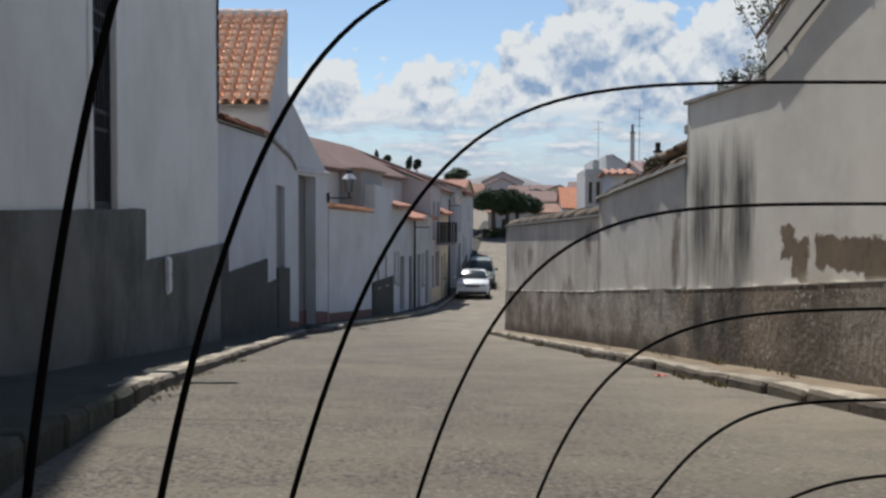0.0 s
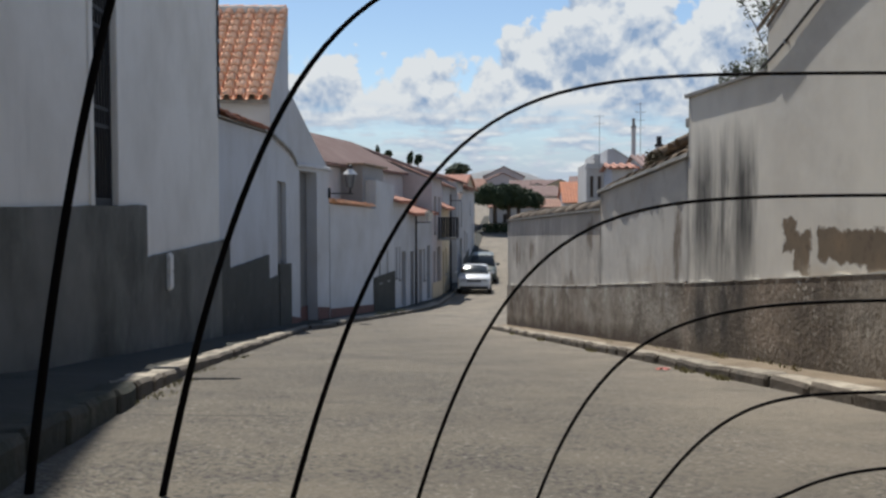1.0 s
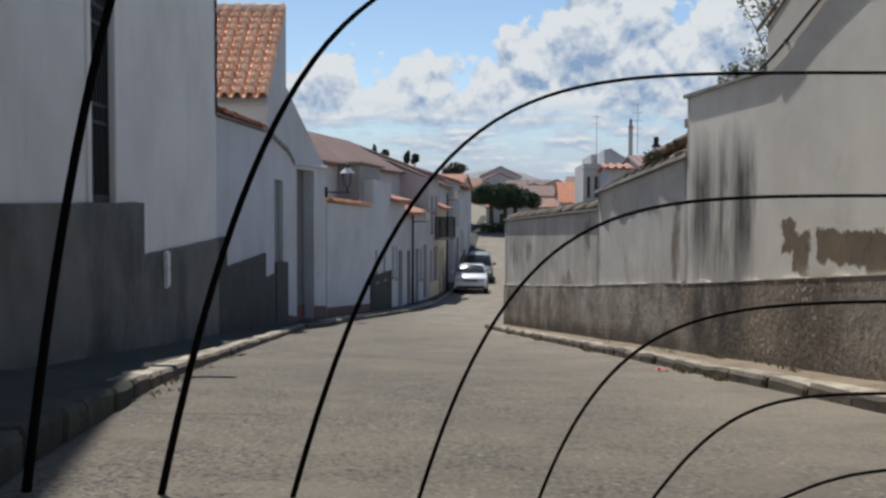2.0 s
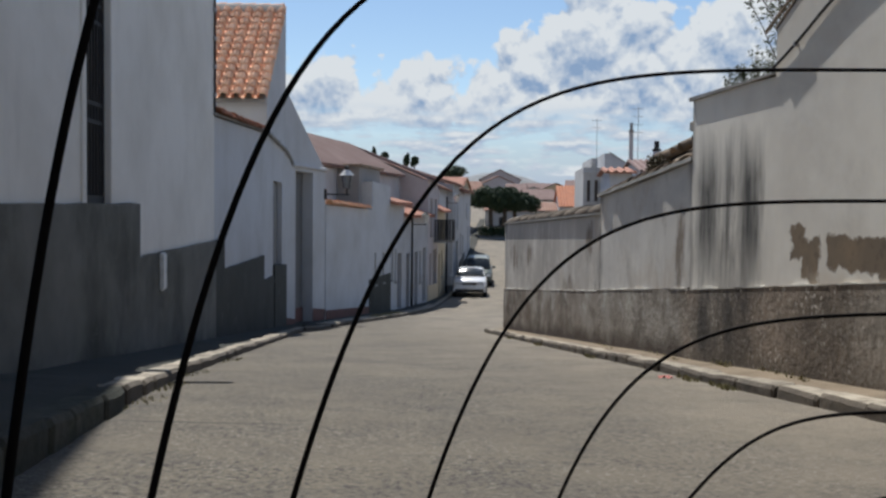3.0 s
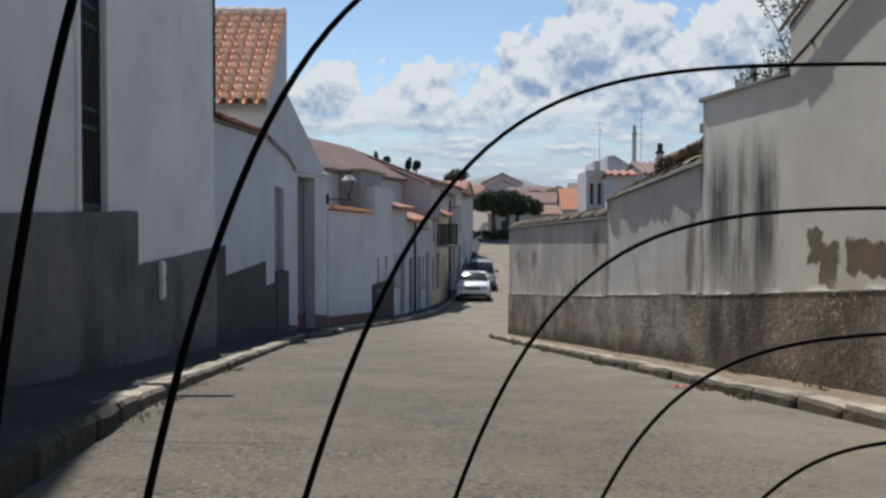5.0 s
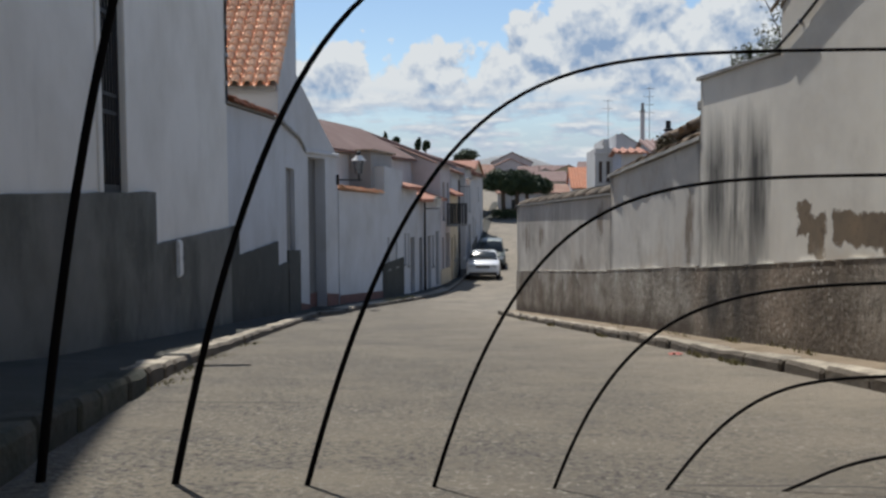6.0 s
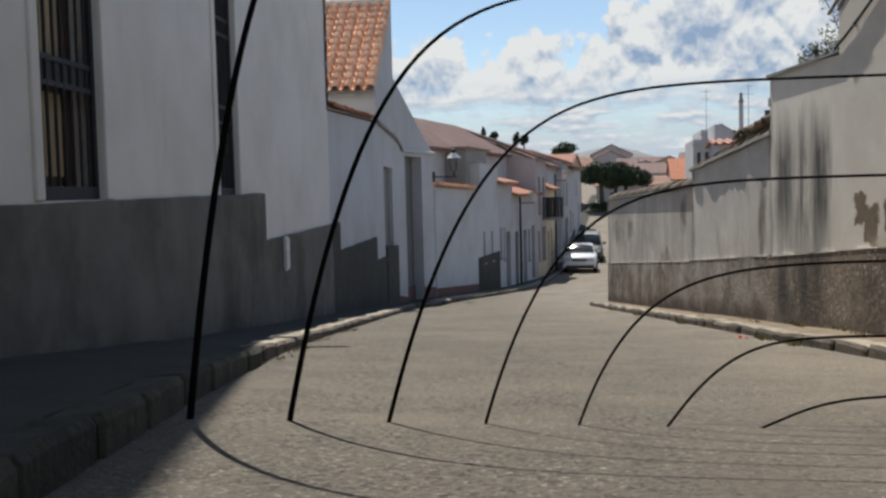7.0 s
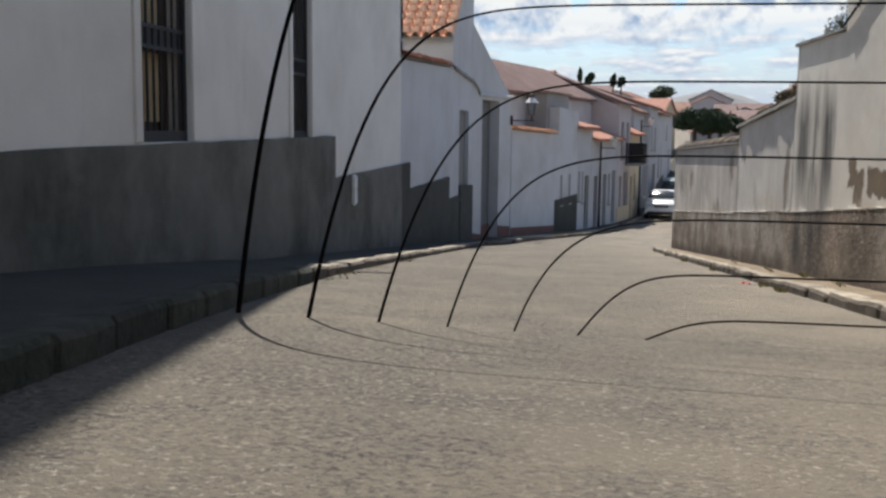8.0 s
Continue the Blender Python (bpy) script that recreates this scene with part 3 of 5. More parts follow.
    bm = bmesh.new()
    rows = [[bm.verts.new((x, y, zr(y))) for x in xs] for y in ys]
    for r0, r1 in zip(rows, rows[1:]):
        for i in range(len(xs) - 1):
            bm.faces.new((r0[i], r0[i + 1], r1[i + 1], r1[i]))
    ob = part("road", bm, ASPHALT, smooth=True)
    return tagged(ob, "worn grey asphalt street falling between white walls", "road", kind="structure")


ground_sheet()

def strip(name, near, far, y0, y1, up, material, label, category, step=0.5, drop=0.3, tilt=0.0):
    """A raised strip of pavement between two lines on plan, x = near(y) and x = far(y)."""
    bm = bmesh.new()
    n = max(2, int((y1 - y0) / step))
    rows = []
    for i in range(n + 1):
        y = y0 + (y1 - y0) * i / n
        w = 0.012 * noise.noise((y * 1.3, 0.1, 2.0))
        a, b = near(y), far(y)
        z = zr(y) + (up(y) if callable(up) else up) + w
        rows.append([bm.verts.new(p) for p in ((a, y, z - drop), (a, y, z), ((a + b) / 2, y, z + 0.01 + w), (b, y, z + tilt), (b, y, z - drop))])
    for r0, r1 in zip(rows, rows[1:]):
        for i in range(4):
            bm.faces.new((r0[i], r0[i + 1], r1[i + 1], r1[i]))
    bmesh.ops.recalc_face_normals(bm, faces=bm.faces)
    return tagged(part(name, bm, material), label, category, kind="structure")


def kerb_left(y):
    """The kerb runs straight along the lower street and swings out beside the tall house."""
    return float(np.interp(y, (-7, -1.5, 0.6, 1.9, 2.7, 3.75, 4.5, 5.5, 6.5, 7.5, 9.0, 26.0), (-0.45, -0.38, -0.60, -0.94, -1.15, -1.41, -1.56, -1.77, -1.99, -2.18, -2.394, -4.46)))


def rise_left(y):
    return 0.085 + 0.05 * min(1.0, max(0.0, (7.5 - y) / 2.5))


def kerb_right(y):
    return 3.035 - 0.1335 * y


def polyline(points):
    ys, xs = [p[1] for p in points], [p[0] for p in points]
    return lambda y: float(np.interp(y, ys, xs))


front2 = polyline(((-4.75, 23.0), (-4.5, 25.3), (-2.62, 42.0), (-2.40, 49.0), (-1.50, 92.0), (-0.8, 120)))
kerb2 = polyline(((-3.9, 21.6), (-3.55, 25.5), (-2.72, 31.0), (-2.05, 38.0), (-1.92, 49.0), (-0.95, 92.0), (-0.3, 120)))

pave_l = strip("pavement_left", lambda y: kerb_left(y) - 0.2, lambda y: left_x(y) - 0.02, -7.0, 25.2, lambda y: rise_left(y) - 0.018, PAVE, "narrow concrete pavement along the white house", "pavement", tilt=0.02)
pave_r = strip("pavement_right", lambda y: kerb_right(y) + 0.14, lambda y: right_x(y) + 0.02, -7.0, 23.3, 0.074, SANDY, "sandy concrete pavement strip along the boundary wall", "pavement", tilt=0.02)
pave_f = strip("pavement_far", lambda y: kerb2(y) - 0.12, lambda y: front2(y) - 0.3, 23.6, 110, 0.07, PAVE, "narrow pavement along the row of houses, coloured dark for their shade", "pavement", step=1.0)


def stone_mesh(l, w, seed, mat):
    """A worn kerb stone: rounded section, ends drawn in, faces uneven."""
    bm = bmesh.new()
    section = ((0, -0.25), (0.0, -0.028), (0.02, 0.0), (w - 0.02, 0.0), (w, -0.028), (w, -0.25))
    rings = []
    for x, tuck in ((0, 0.012), (0.03, 0.0), (l * 0.36, 0.0), (l * 0.66, 0.0), (l - 0.03, 0.0), (l, 0.012)):
        ring = []
        for y, z in section:
            p = Vector((x, y, z))
            if z > -0.2:
                p += 0.017 * noise.noise_vector((x * 3.1 + seed, y * 5, z * 5 + seed))
            p.y += tuck * (1 if y < w / 2 else -1)
            if z > -0.1:
                p.z -= tuck
            ring.append(bm.verts.new(p))
        rings.append(ring)
    for a, b in zip(rings, rings[1:]):
        for i in range(5):
            bm.faces.new((a[i], a[i + 1], b[i + 1], b[i]))
    bm.faces.new(rings[0])
    bm.faces.new(rings[-1])
    bmesh.ops.recalc_face_normals(bm, faces=bm.faces)
    me = bpy.data.meshes.new("kerb_stone")
    bm.to_mesh(me)
    bm.free()
    me.materials.append(mat)
    return me


STONE_L = (0.42, 0.56, 0.68, 0.84, 0.60, 0.74)
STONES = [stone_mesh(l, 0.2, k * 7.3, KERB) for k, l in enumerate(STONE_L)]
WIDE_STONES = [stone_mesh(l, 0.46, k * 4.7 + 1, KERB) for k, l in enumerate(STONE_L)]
SHADED_STONES = [stone_mesh(l, 0.2, k * 5.9 + 2, KERB_SHADED) for k, l in enumerate(STONE_L)]


def kerb_run(parent, line, y0, y1, up, side, seed, stones=None):
    """Kerb stones end to end; side: +1 lies to the left of the way along y."""
    rng = random.Random(seed)
    lift = up if callable(up) else (lambda q: up)
    y = y0
    while y < y1 - 0.2:
        k = rng.randrange(6)
        l = STONE_L[k]
        a = Vector((line(y), y, zr(y) + lift(y)))
        b = Vector((line(y + l), y + l, zr(y + l) + lift(y + l)))
        d = (b - a).normalized()
        left = Vector((-d.y, d.x, 0)).normalized()
        nrm = d.cross(left)
        m = Matrix((d, left, nrm)).transposed().to_4x4()
        m.translation = a + Vector((0, 0, rng.uniform(-0.007, 0.007))) + left * (rng.uniform(-0.008, 0.008) + (0 if side > 0 else -0.2))
        ob = new("kerb_stone", (stones or STONES)[k])
        ob.parent = parent
        ob.matrix_basis = m
        y += (l + rng.uniform(-0.004, 0.012)) * d.y


# ---- roof tiles ----
def tile_mesh(length, r0, r1, mat, name="roof_tile", seg=6, th=0.014):
    """A barrel tile along x, its hollow side down, wider at the low end (x = 0)."""
    bm = bmesh.new()
    rings = []
    for x, r in ((0.0, r0), (length, r1)):
        ring = []
        for rr in (r, r - th):
            ring.append([bm.verts.new((x, rr * math.cos(math.pi * i / seg), rr * 0.85 * math.sin(math.pi * i / seg))) for i in range(seg + 1)])
        rings.append(ring)
    (o0, i0), (o1, i1) = rings
    for i in range(seg):
        bm.faces.new((o0[i], o0[i + 1], o1[i + 1], o1[i]))
        bm.faces.new((i0[i + 1], i0[i], i1[i], i1[i + 1]))
        bm.faces.new((o0[i + 1], o0[i], i0[i], i0[i + 1]))
    bm.faces.new((o0[0], o1[0], i1[0], i0[0]))
    bm.faces.new((o0[-1], i0[-1], i1[-1], o1[-1]))
    bmesh.ops.recalc_face_normals(bm, faces=bm.faces)
    me = bpy.data.meshes.new(name)
    bm.to_mesh(me)
    bm.free()
    for p in me.polygons:
        p.use_smooth = len(p.vertices) == 4 and abs(p.normal.x) < 0.7
    me.materials.append(mat)
    return me


TILE_ME = tile_mesh(0.41, 0.114, 0.082, TILE, th=0.018)
DULL_ME = tile_mesh(0.40, 0.105, 0.085, DULL_TILE)
OLD_ME = tile_mesh(0.42, 0.115, 0.09, OLD_TILE)
CAP_ME = tile_mesh(0.98, 0.295, 0.287, CAP_TILE, "cap_tile", 8, 0.03)
FLAT_ME = tile_mesh(0.46, 0.125, 0.11, OLD_TILE)
for me, flat in ((CAP_ME, 0.7), (FLAT_ME, 0.62)):
    for v in me.vertices:
        v.co.z *= flat


def tile_slope(parent, mesh, u0, z0, u1, z1, w0, w1, pitch, expose, seed, pan_mat):
    """Barrel tiles over a slope that climbs along x from (u0, z0) to (u1, z1), between w0 and w1 across it."""
    rng = random.Random(seed)
    run = math.hypot(u1 - u0, z1 - z0)
    rise = math.degrees(math.atan2(z1 - z0, u1 - u0))
    frame_m = pose(u0, 0, z0, 0, -rise, 0)
    cols = int(round((w1 - w0) / pitch))
    rows = int(run / expose)
    pan = bmesh.new()
    for c in range(cols + 1):
        w = w0 + c * pitch
        for r in range(rows):
            ob = new("roof_tile", mesh)
            ob.parent = parent
            ob.matrix_basis = frame_m @ pose(r * expose + rng.uniform(-0.006, 0.006), w + rng.uniform(-0.004, 0.004), 0.045 + rng.uniform(-0.003, 0.003), 0, 2.8, rng.uniform(-0.7, 0.7))
        if c < cols:
            for r in range(rows):
                x0, x1 = r * expose - 0.03, (r + 1) * expose + 0.02
                ring = []
                for x, lift in ((x0, 0.045), (x1, 0.008)):
                    ring.append([pan.verts.new(frame_m @ Vector((x, w + pitch / 2 - 0.075 * math.cos(math.pi * i / 4), lift + 0.035 - 0.05 * math.sin(math.pi * i / 4)))) for i in range(5)])
                for i in range(4):
                    pan.faces.new((ring[0][i], ring[0][i + 1], ring[1][i + 1], ring[1][i]))
    tagged(part("tile_channel", pan, pan_mat, parent), kind="stuff")


def tile_coping(parent, mesh, line, step, seed, lean=0.0, loose=1.0):
    """Barrel tiles end to end along a run of (u, z) points in the parent's frame, at y = line's third number."""
    rng = random.Random(seed)
    (u0, z0, w0), (u1, z1, w1) = line
    run = math.hypot(u1 - u0, z1 - z0)
    rise = math.degrees(math.atan2(z1 - z0, u1 - u0))
    turn = math.degrees(math.atan2(w1 - w0, u1 - u0))
    for k in range(int(run / step)):
        f = k * step / run
        ob = new("coping_tile", mesh)
        ob.parent = parent
        ob.matrix_basis = pose(u0 + (u1 - u0) * f, w0 + (w1 - w0) * f, z0 + (z1 - z0) * f + rng.uniform(-0.008, 0.012), lean + loose * rng.uniform(-5, 5), -rise + 2 * loose, turn + loose * rng.uniform(-3, 3))


def ridged_roof(corners, pitch, mat, parent, name="roof", th=0.06):
    """A tiled roof plane as rows of half-round ridges. corners: low a, low b, high b, high a."""
    a, b, c, d = (Vector(p) for p in corners)
    nrm = (b - a).cross(d - a).normalized()
    if nrm.z < 0:
        nrm = -nrm
    cols = max(3, int((b - a).length / pitch))
    bm = bmesh.new()
    prof = [(0.0, 0.0), (0.12, 0.22), (0.3, 0.3), (0.5, 0.22), (0.62, 0.0)]
    lows, highs = [], []
    for k in range(cols):
        for f, h in prof:
            s = min(1.0, (k + f) / cols)
            lift = nrm * h * pitch * 0.9
            lows.append(bm.verts.new(a.lerp(b, s) + lift))
            highs.append(bm.verts.new(d.lerp(c, s) + lift))
    for i in range(len(lows) - 1):
        bm.faces.new((lows[i], lows[i + 1], highs[i + 1], highs[i]))
    u = [bm.verts.new(p - nrm * th) for p in (a, b, c, d)]
    bm.faces.new((u[0], u[3], u[2], u[1]))
    t = [bm.verts.new(p) for p in (a, b, c, d)]
    for i in range(4):
        bm.faces.new((u[i], u[(i + 1) % 4], t[(i + 1) % 4], t[i]))
    return part(name, bm, mat, parent)


# ---- openings ----
def barred_window(parent, u0, u1, z0, z1, bars, deep=0.24):
    """A tall window with an iron grille: shutter behind, frame and bars as parts."""
    win = part("window", box(u0, u1, deep, deep + 0.03, z0, z1), WOOD, parent, "tall window behind a black iron grille")
    n, edge_w = 7, 0.13
    for k in range(n):
        a = u0 + edge_w + (u1 - u0 - 2 * edge_w) * k / n
        b = a + (u1 - u0 - 2 * edge_w) / n
        for za, zb in ((z0 + 0.16, z0 + 0.72), (z0 + 0.93, z1 - 0.1)):
            part("shutter_board", soften(box(a + 0.008, b - 0.008, deep - 0.018, deep - 0.001, za, zb), 0.005, 1), SHUTTER, win, "weathered ochre shutter board")
    for xa, xb in ((u0 + 0.01, u0 + edge_w - 0.005), (u1 - edge_w + 0.005, u1 - 0.01)):
        part("stile", soften(box(xa, xb, deep - 0.03, deep - 0.001, z0 + 0.02, z1 - 0.02), 0.006, 1), WOOD, win)
    for q in ((u0, u1, z0, z0 + 0.09), (u0, u1, z1 - 0.08, z1), (u0, u0 + 0.05, z0 + 0.09, z1 - 0.08), (u1 - 0.05, u1, z0 + 0.09, z1 - 0.08)):
        part("grille_frame", box(q[0], q[1], 0.04, 0.075, q[2], q[3]), IRON, win, "black iron grille frame")
    for z in (z0 + 0.72, z0 + 0.88, z0 + 1.6, z0 + 1.76):
        if z < z1 - 0.1:
            part("grille_rail", box(u0 + 0.05, u1 - 0.05, 0.048, 0.066, z, z + 0.035), IRON, win)
    part("grille_panel", box(u0 + 0.05, u1 - 0.05, 0.062, 0.068, z0 + 0.755, z0 + 0.88), IRON, win)
    for k in range(bars):
        x = u0 + 0.05 + (u1 - u0 - 0.1) * (k + 0.5) / bars
        bm = bmesh.new()
        bmesh.ops.create_cone(bm, cap_ends=True, segments=8, radius1=0.012, radius2=0.012, depth=z1 - z0 - 0.17, matrix=pose(x, 0.057, (z0 + z1) / 2))
        part("grille_bar", bm, IRON, win)
    return win


def plain_window(parent, u0, u1, z0, z1, deep=0.14, cross=True):
    win = part("window", box(u0, u1, deep, deep + 0.02, z0, z1), GLASS, parent, "dark glazed window")
    w = 0.05
    for q in ((u0, u1, z0, z0 + w), (u0, u1, z1 - w, z1), (u0, u0 + w, z0 + w, z1 - w), (u1 - w, u1, z0 + w, z1 - w)):
        part("window_frame", box(q[0], q[1], deep - 0.05, deep - 0.002, q[2], q[3]), WOOD, win, "brown window frame")
    if cross:
        m = (u0 + u1) / 2
        part("mullion", box(m - 0.03, m + 0.03, deep - 0.04, deep - 0.002, z0 + w, z1 - w), WOOD, win)
    part("sill", box(u0 - 0.06, u1 + 0.06, -0.05, deep - 0.05, z0 - 0.05, z0), CEMENT, win, "cement sill")
    return win


def plank_door(parent, u0, u1, z0, z1, mat, label, deep=0.16):
    door = part("door", box(u0, u1, deep, deep + 0.05, z0, z1), mat, parent, label)
    n = max(2, int((u1 - u0) / 0.2))
    for k in range(n):
        a = u0 + (u1 - u0) * k / n
        part("plank", soften(box(a + 0.004, a + (u1 - u0) / n - 0.004, deep - 0.022, deep - 0.001, z0 + 0.02, z1 - 0.02), 0.006, 1), mat, door)
    part("door_handle", soften(box(u1 - 0.12, u1 - 0.08, deep - 0.07, deep - 0.022, z0 + 0.95, z0 + 1.1), 0.008, 1), STEEL, door, "metal door handle")
    return door


# ---- house A: tall white front with barred windows ----
YA0, YA1 = -7.0, 14.5
A0, A1 = (left_x(YA0), YA0), (left_x(YA1), YA1)
LEN = math.hypot(1, 0.0987)


def ua(y):
    return (y - YA0) * LEN


house_a = thing("house", along(A0, A1), "tall white limewashed house with grey plinth and barred windows", "house")
WINS = ((-1.3, -0.4), (1.9, 2.8), (5.2, 6.1), (8.75, 9.44))
holes = [(ua(a), ua(b), 1.68 if a > 5 else 2.2, 4.5) for a, b in WINS]
# above 5 m the wall is unseen, raised to cast the road's shadow edge
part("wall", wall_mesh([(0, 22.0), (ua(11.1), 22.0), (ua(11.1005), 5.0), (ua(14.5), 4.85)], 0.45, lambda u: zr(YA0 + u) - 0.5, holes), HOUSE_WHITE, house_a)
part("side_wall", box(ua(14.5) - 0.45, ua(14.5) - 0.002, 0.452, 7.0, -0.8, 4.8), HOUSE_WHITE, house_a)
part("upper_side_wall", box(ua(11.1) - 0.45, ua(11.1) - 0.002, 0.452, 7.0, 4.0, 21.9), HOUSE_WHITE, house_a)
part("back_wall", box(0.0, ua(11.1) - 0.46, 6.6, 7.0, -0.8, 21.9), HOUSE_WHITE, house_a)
part("flat_roof", box(0.0, ua(11.1) - 0.46, 0.46, 6.59, 21.3, 21.5), CEMENT, house_a)
ridged_roof(((ua(11.12), -0.02, 4.99), (ua(14.52), -0.02, 4.88), (ua(14.52), 4.0, 6.2), (ua(11.12), 4.0, 6.28)), 0.24, TILE, house_a)
for (a, b), h in zip(WINS, holes):
    barred_window(house_a, h[0], h[1], h[2], h[3], 7)
    for x0, x1 in ((h[0] - 0.11, h[0] - 0.003), (h[1] + 0.003, h[1] + 0.11)):
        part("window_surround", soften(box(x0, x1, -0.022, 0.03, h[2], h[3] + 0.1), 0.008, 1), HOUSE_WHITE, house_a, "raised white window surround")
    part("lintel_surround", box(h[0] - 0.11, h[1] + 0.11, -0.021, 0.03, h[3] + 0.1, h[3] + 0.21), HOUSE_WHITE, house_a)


def plinth(parent, y_from, y0, y1, z0, z1, out=0.03, mat=None, name="plinth", thick=0.2):
    """A proud band at a wall's foot between two places along the street; z0, z1: its top at either end."""
    u0, u1 = (y0 - y_from) * LEN, (y1 - y_from) * LEN
    n = max(2, int((u1 - u0) / 0.35))
    cols = [(u0 + (u1 - u0) * i / n, z0 + (z1 - z0) * i / n + 0.012 * noise.noise((u0 + i * 0.9, 3.0, z0))) for i in range(n + 1)]
    part(name, wall_mesh(cols, thick, lambda u: zr(y_from + u / LEN) - 0.4, y0=-out), mat or PLINTH, parent, "rough grey cement plinth")


plinth(house_a, YA0, -7.0, 10.38, 1.56, 1.71, 0.035)
plinth(house_a, YA0, 10.3805, 14.5, 1.17, 1.22, 0.03)


def utility_box(parent_m, u, z):
    t = thing("meter_box", parent_m @ pose(u, -0.03, z), "small white enamel meter box on the grey plinth", "meter box")
    part("casing", soften(box(-0.09, 0.09, -0.04, 0.002, 0, 0.42), 0.015), ENAMEL, t)
    part("cover", soften(box(-0.075, 0.075, -0.048, -0.0405, 0.025, 0.395), 0.004, 1), ENAMEL, t)
    part("lock", soften(box(0.04, 0.06, -0.056, -0.0485, 0.19, 0.23), 0.004, 1), IRON, t)
    return t


utility_box(along(A0, A1), ua(11.25), 0.76)


def cable(name, points, radius, mat, label, category, parent=None):
    cu = bpy.data.curves.new(name, "CURVE")
    cu.dimensions, cu.bevel_depth, cu.bevel_resolution = "3D", radius, 2
    sp = cu.splines.new("POLY")
    sp.points.add(len(points) - 1)
    for q, pt in zip(points, sp.points):
        pt.co = (*q, 1)
    cu.materials.append(mat)
    ob = new(name, cu)
    if parent:
        ob.parent = parent
        return ob
    return tagged(ob, label, category)


corner_cable = thing("wall_cable", along(A0, A1), "dark cable clipped down the corner of the white house", "cable")
cable("cable", [(ua(14.5) - 0.07 + 0.012 * math.sin(k * 1.7), -0.02, 4.85 - k * 0.095) for k in range(20)], 0.016, IRON, "", "", corner_cable)
for k in range(5):
    part("clip", soften(box(ua(14.5) - 0.11, ua(14.5) - 0.03, -0.04, 0.0, 3.25 + k * 0.4, 3.31 + k * 0.4), 0.006, 1), STEEL, corner_cable)

# unseen spout, placed to cast the thin shadow lying by the kerb
spout = thing("rain_spout", along(A0, A1), "iron rain spout jutting from the top of the white house", "rain spout")
cable("spout_pipe", [(ua(10.9), 0.05, 5.58), (ua(10.9), -0.74, 5.49)], 0.085, IRON, "", "", spout)
part("collar", soften(box(ua(10.9) - 0.05, ua(10.9) + 0.05, -0.03, 0.0, 5.52, 5.64), 0.008, 1), IRON, spout)

# ---- the yard wall with a tile coping ----
YW = 14.505
yard = thing("yard_wall", along((left_x(YW), YW), (left_x(20.05), 20.05)), "white yard wall with a terracotta tile coping", "wall")


def uy(y):
    return (y - YW) * LEN


part("wall", wall_mesh([(0, 2.98), (uy(20.05), 3.17)], 0.38, lambda u: zr(YW + u) - 0.4), WHITE, yard)
plinth(yard, YW, YW, 15.2, 1.22, 1.23)
plinth(yard, YW, 15.2005, 19.55, 0.76, 0.78)
plinth(yard, YW, 19.5505, 20.05, 0.29, 0.28)
part("coping_bed", box(0.0, uy(20.02), -0.04, 0.42, 3.0, 3.03), CEMENT, yard, at=pose(0, 0, 0, 0, -2.0, 0))
tile_coping(yard, DULL_ME, ((0.02, 3.05, -0.02), (uy(19.7), 3.21, -0.02)), 0.33, 3)
tile_coping(yard, DULL_ME, ((0.02, 3.08, 0.16), (uy(19.7), 3.24, 0.16)), 0.33, 4)
tile_coping(yard, DULL_ME, ((0.02, 3.05, 0.34), (uy(19.7), 3.21, 0.34)), 0.33, 5)
part("plaster_block", soften(box(0.3, 1.3, 0.2, 0.5, 3.12, 3.34), 0.02), WHITE, yard, "white plaster block on the coping")

# ---- house B: lean-to roof above the street, curved parapet ----
YB = 20.055
house_b = thing("house", along((left_x(YB), YB), (left_x(25.3), 25.3)), "white house with bright terracotta lean-to roof and swept parapet", "house")


def ub(y):
    return (y - YB) * LEN


part("wall", wall_mesh([(0, 3.93), (ub(23.1), 6.28), (ub(23.255), 6.3)], 0.35, lambda u: zr(YB + u) - 0.4, [(ub(21.05), ub(22.6), -1.3, 2.28)]), WHITE, house_b)
part("front_wall", box(0.0, 0.3, 0.351, 6.0, -1.5, 3.88), WHITE, house_b)
part("back_wall", box(ub(23.1), ub(23.255), 0.351, 6.0, 3.0, 6.28), WHITE, house_b)
plank_door(house_b, ub(21.05), ub(22.6), -1.0, 2.28, GREYDOOR, "tall grey painted metal door", 0.12)
plinth(house_b, YB, 20.056, 21.04, 0.28, 0.27)
plinth(house_b, YB, 21.045, 23.2, 0.50, 0.40, 0.05, None, "plinth", 0.13)
tile_slope(house_b, TILE_ME, -0.28, 3.84, ub(23.1), 6.27, 0.06, 3.1, 0.25, 0.315, 11, TILE)
part("roof_bed", prism([(-0.2, 3.78), (ub(23.1), 6.18), (ub(23.1), 6.24), (-0.2, 3.85)], 0.02, 6.0), CEMENT, house_b)
for k in range(10):
    ob = new("ridge_tile", TILE_ME)
    ob.parent = house_b
    ob.matrix_basis = pose(ub(23.14), 0.02 + k * 0.33, 6.33, 0, 0, 90)
part("ridge_mortar", soften(box(ub(22.98), ub(23.2), 0.03, 3.3, 6.16, 6.36), 0.02, 1), WHITE_OLD, house_b, "pale mortar bed under the ridge tiles")
P0, P1 = (left_x(23.27), 23.27), (-4.37, 26.62)
PL = dist(P0, P1)
portal = thing("portal_wall", along(P0, P1), "white portal wall with swept top and recessed grey gate", "wall")
sweep = [(PL * k / 12, 2.75 + 1.75* (1 - k / 12) ** 1.05) for k in range(13)]
G0, G1 = 0.78, 2.24
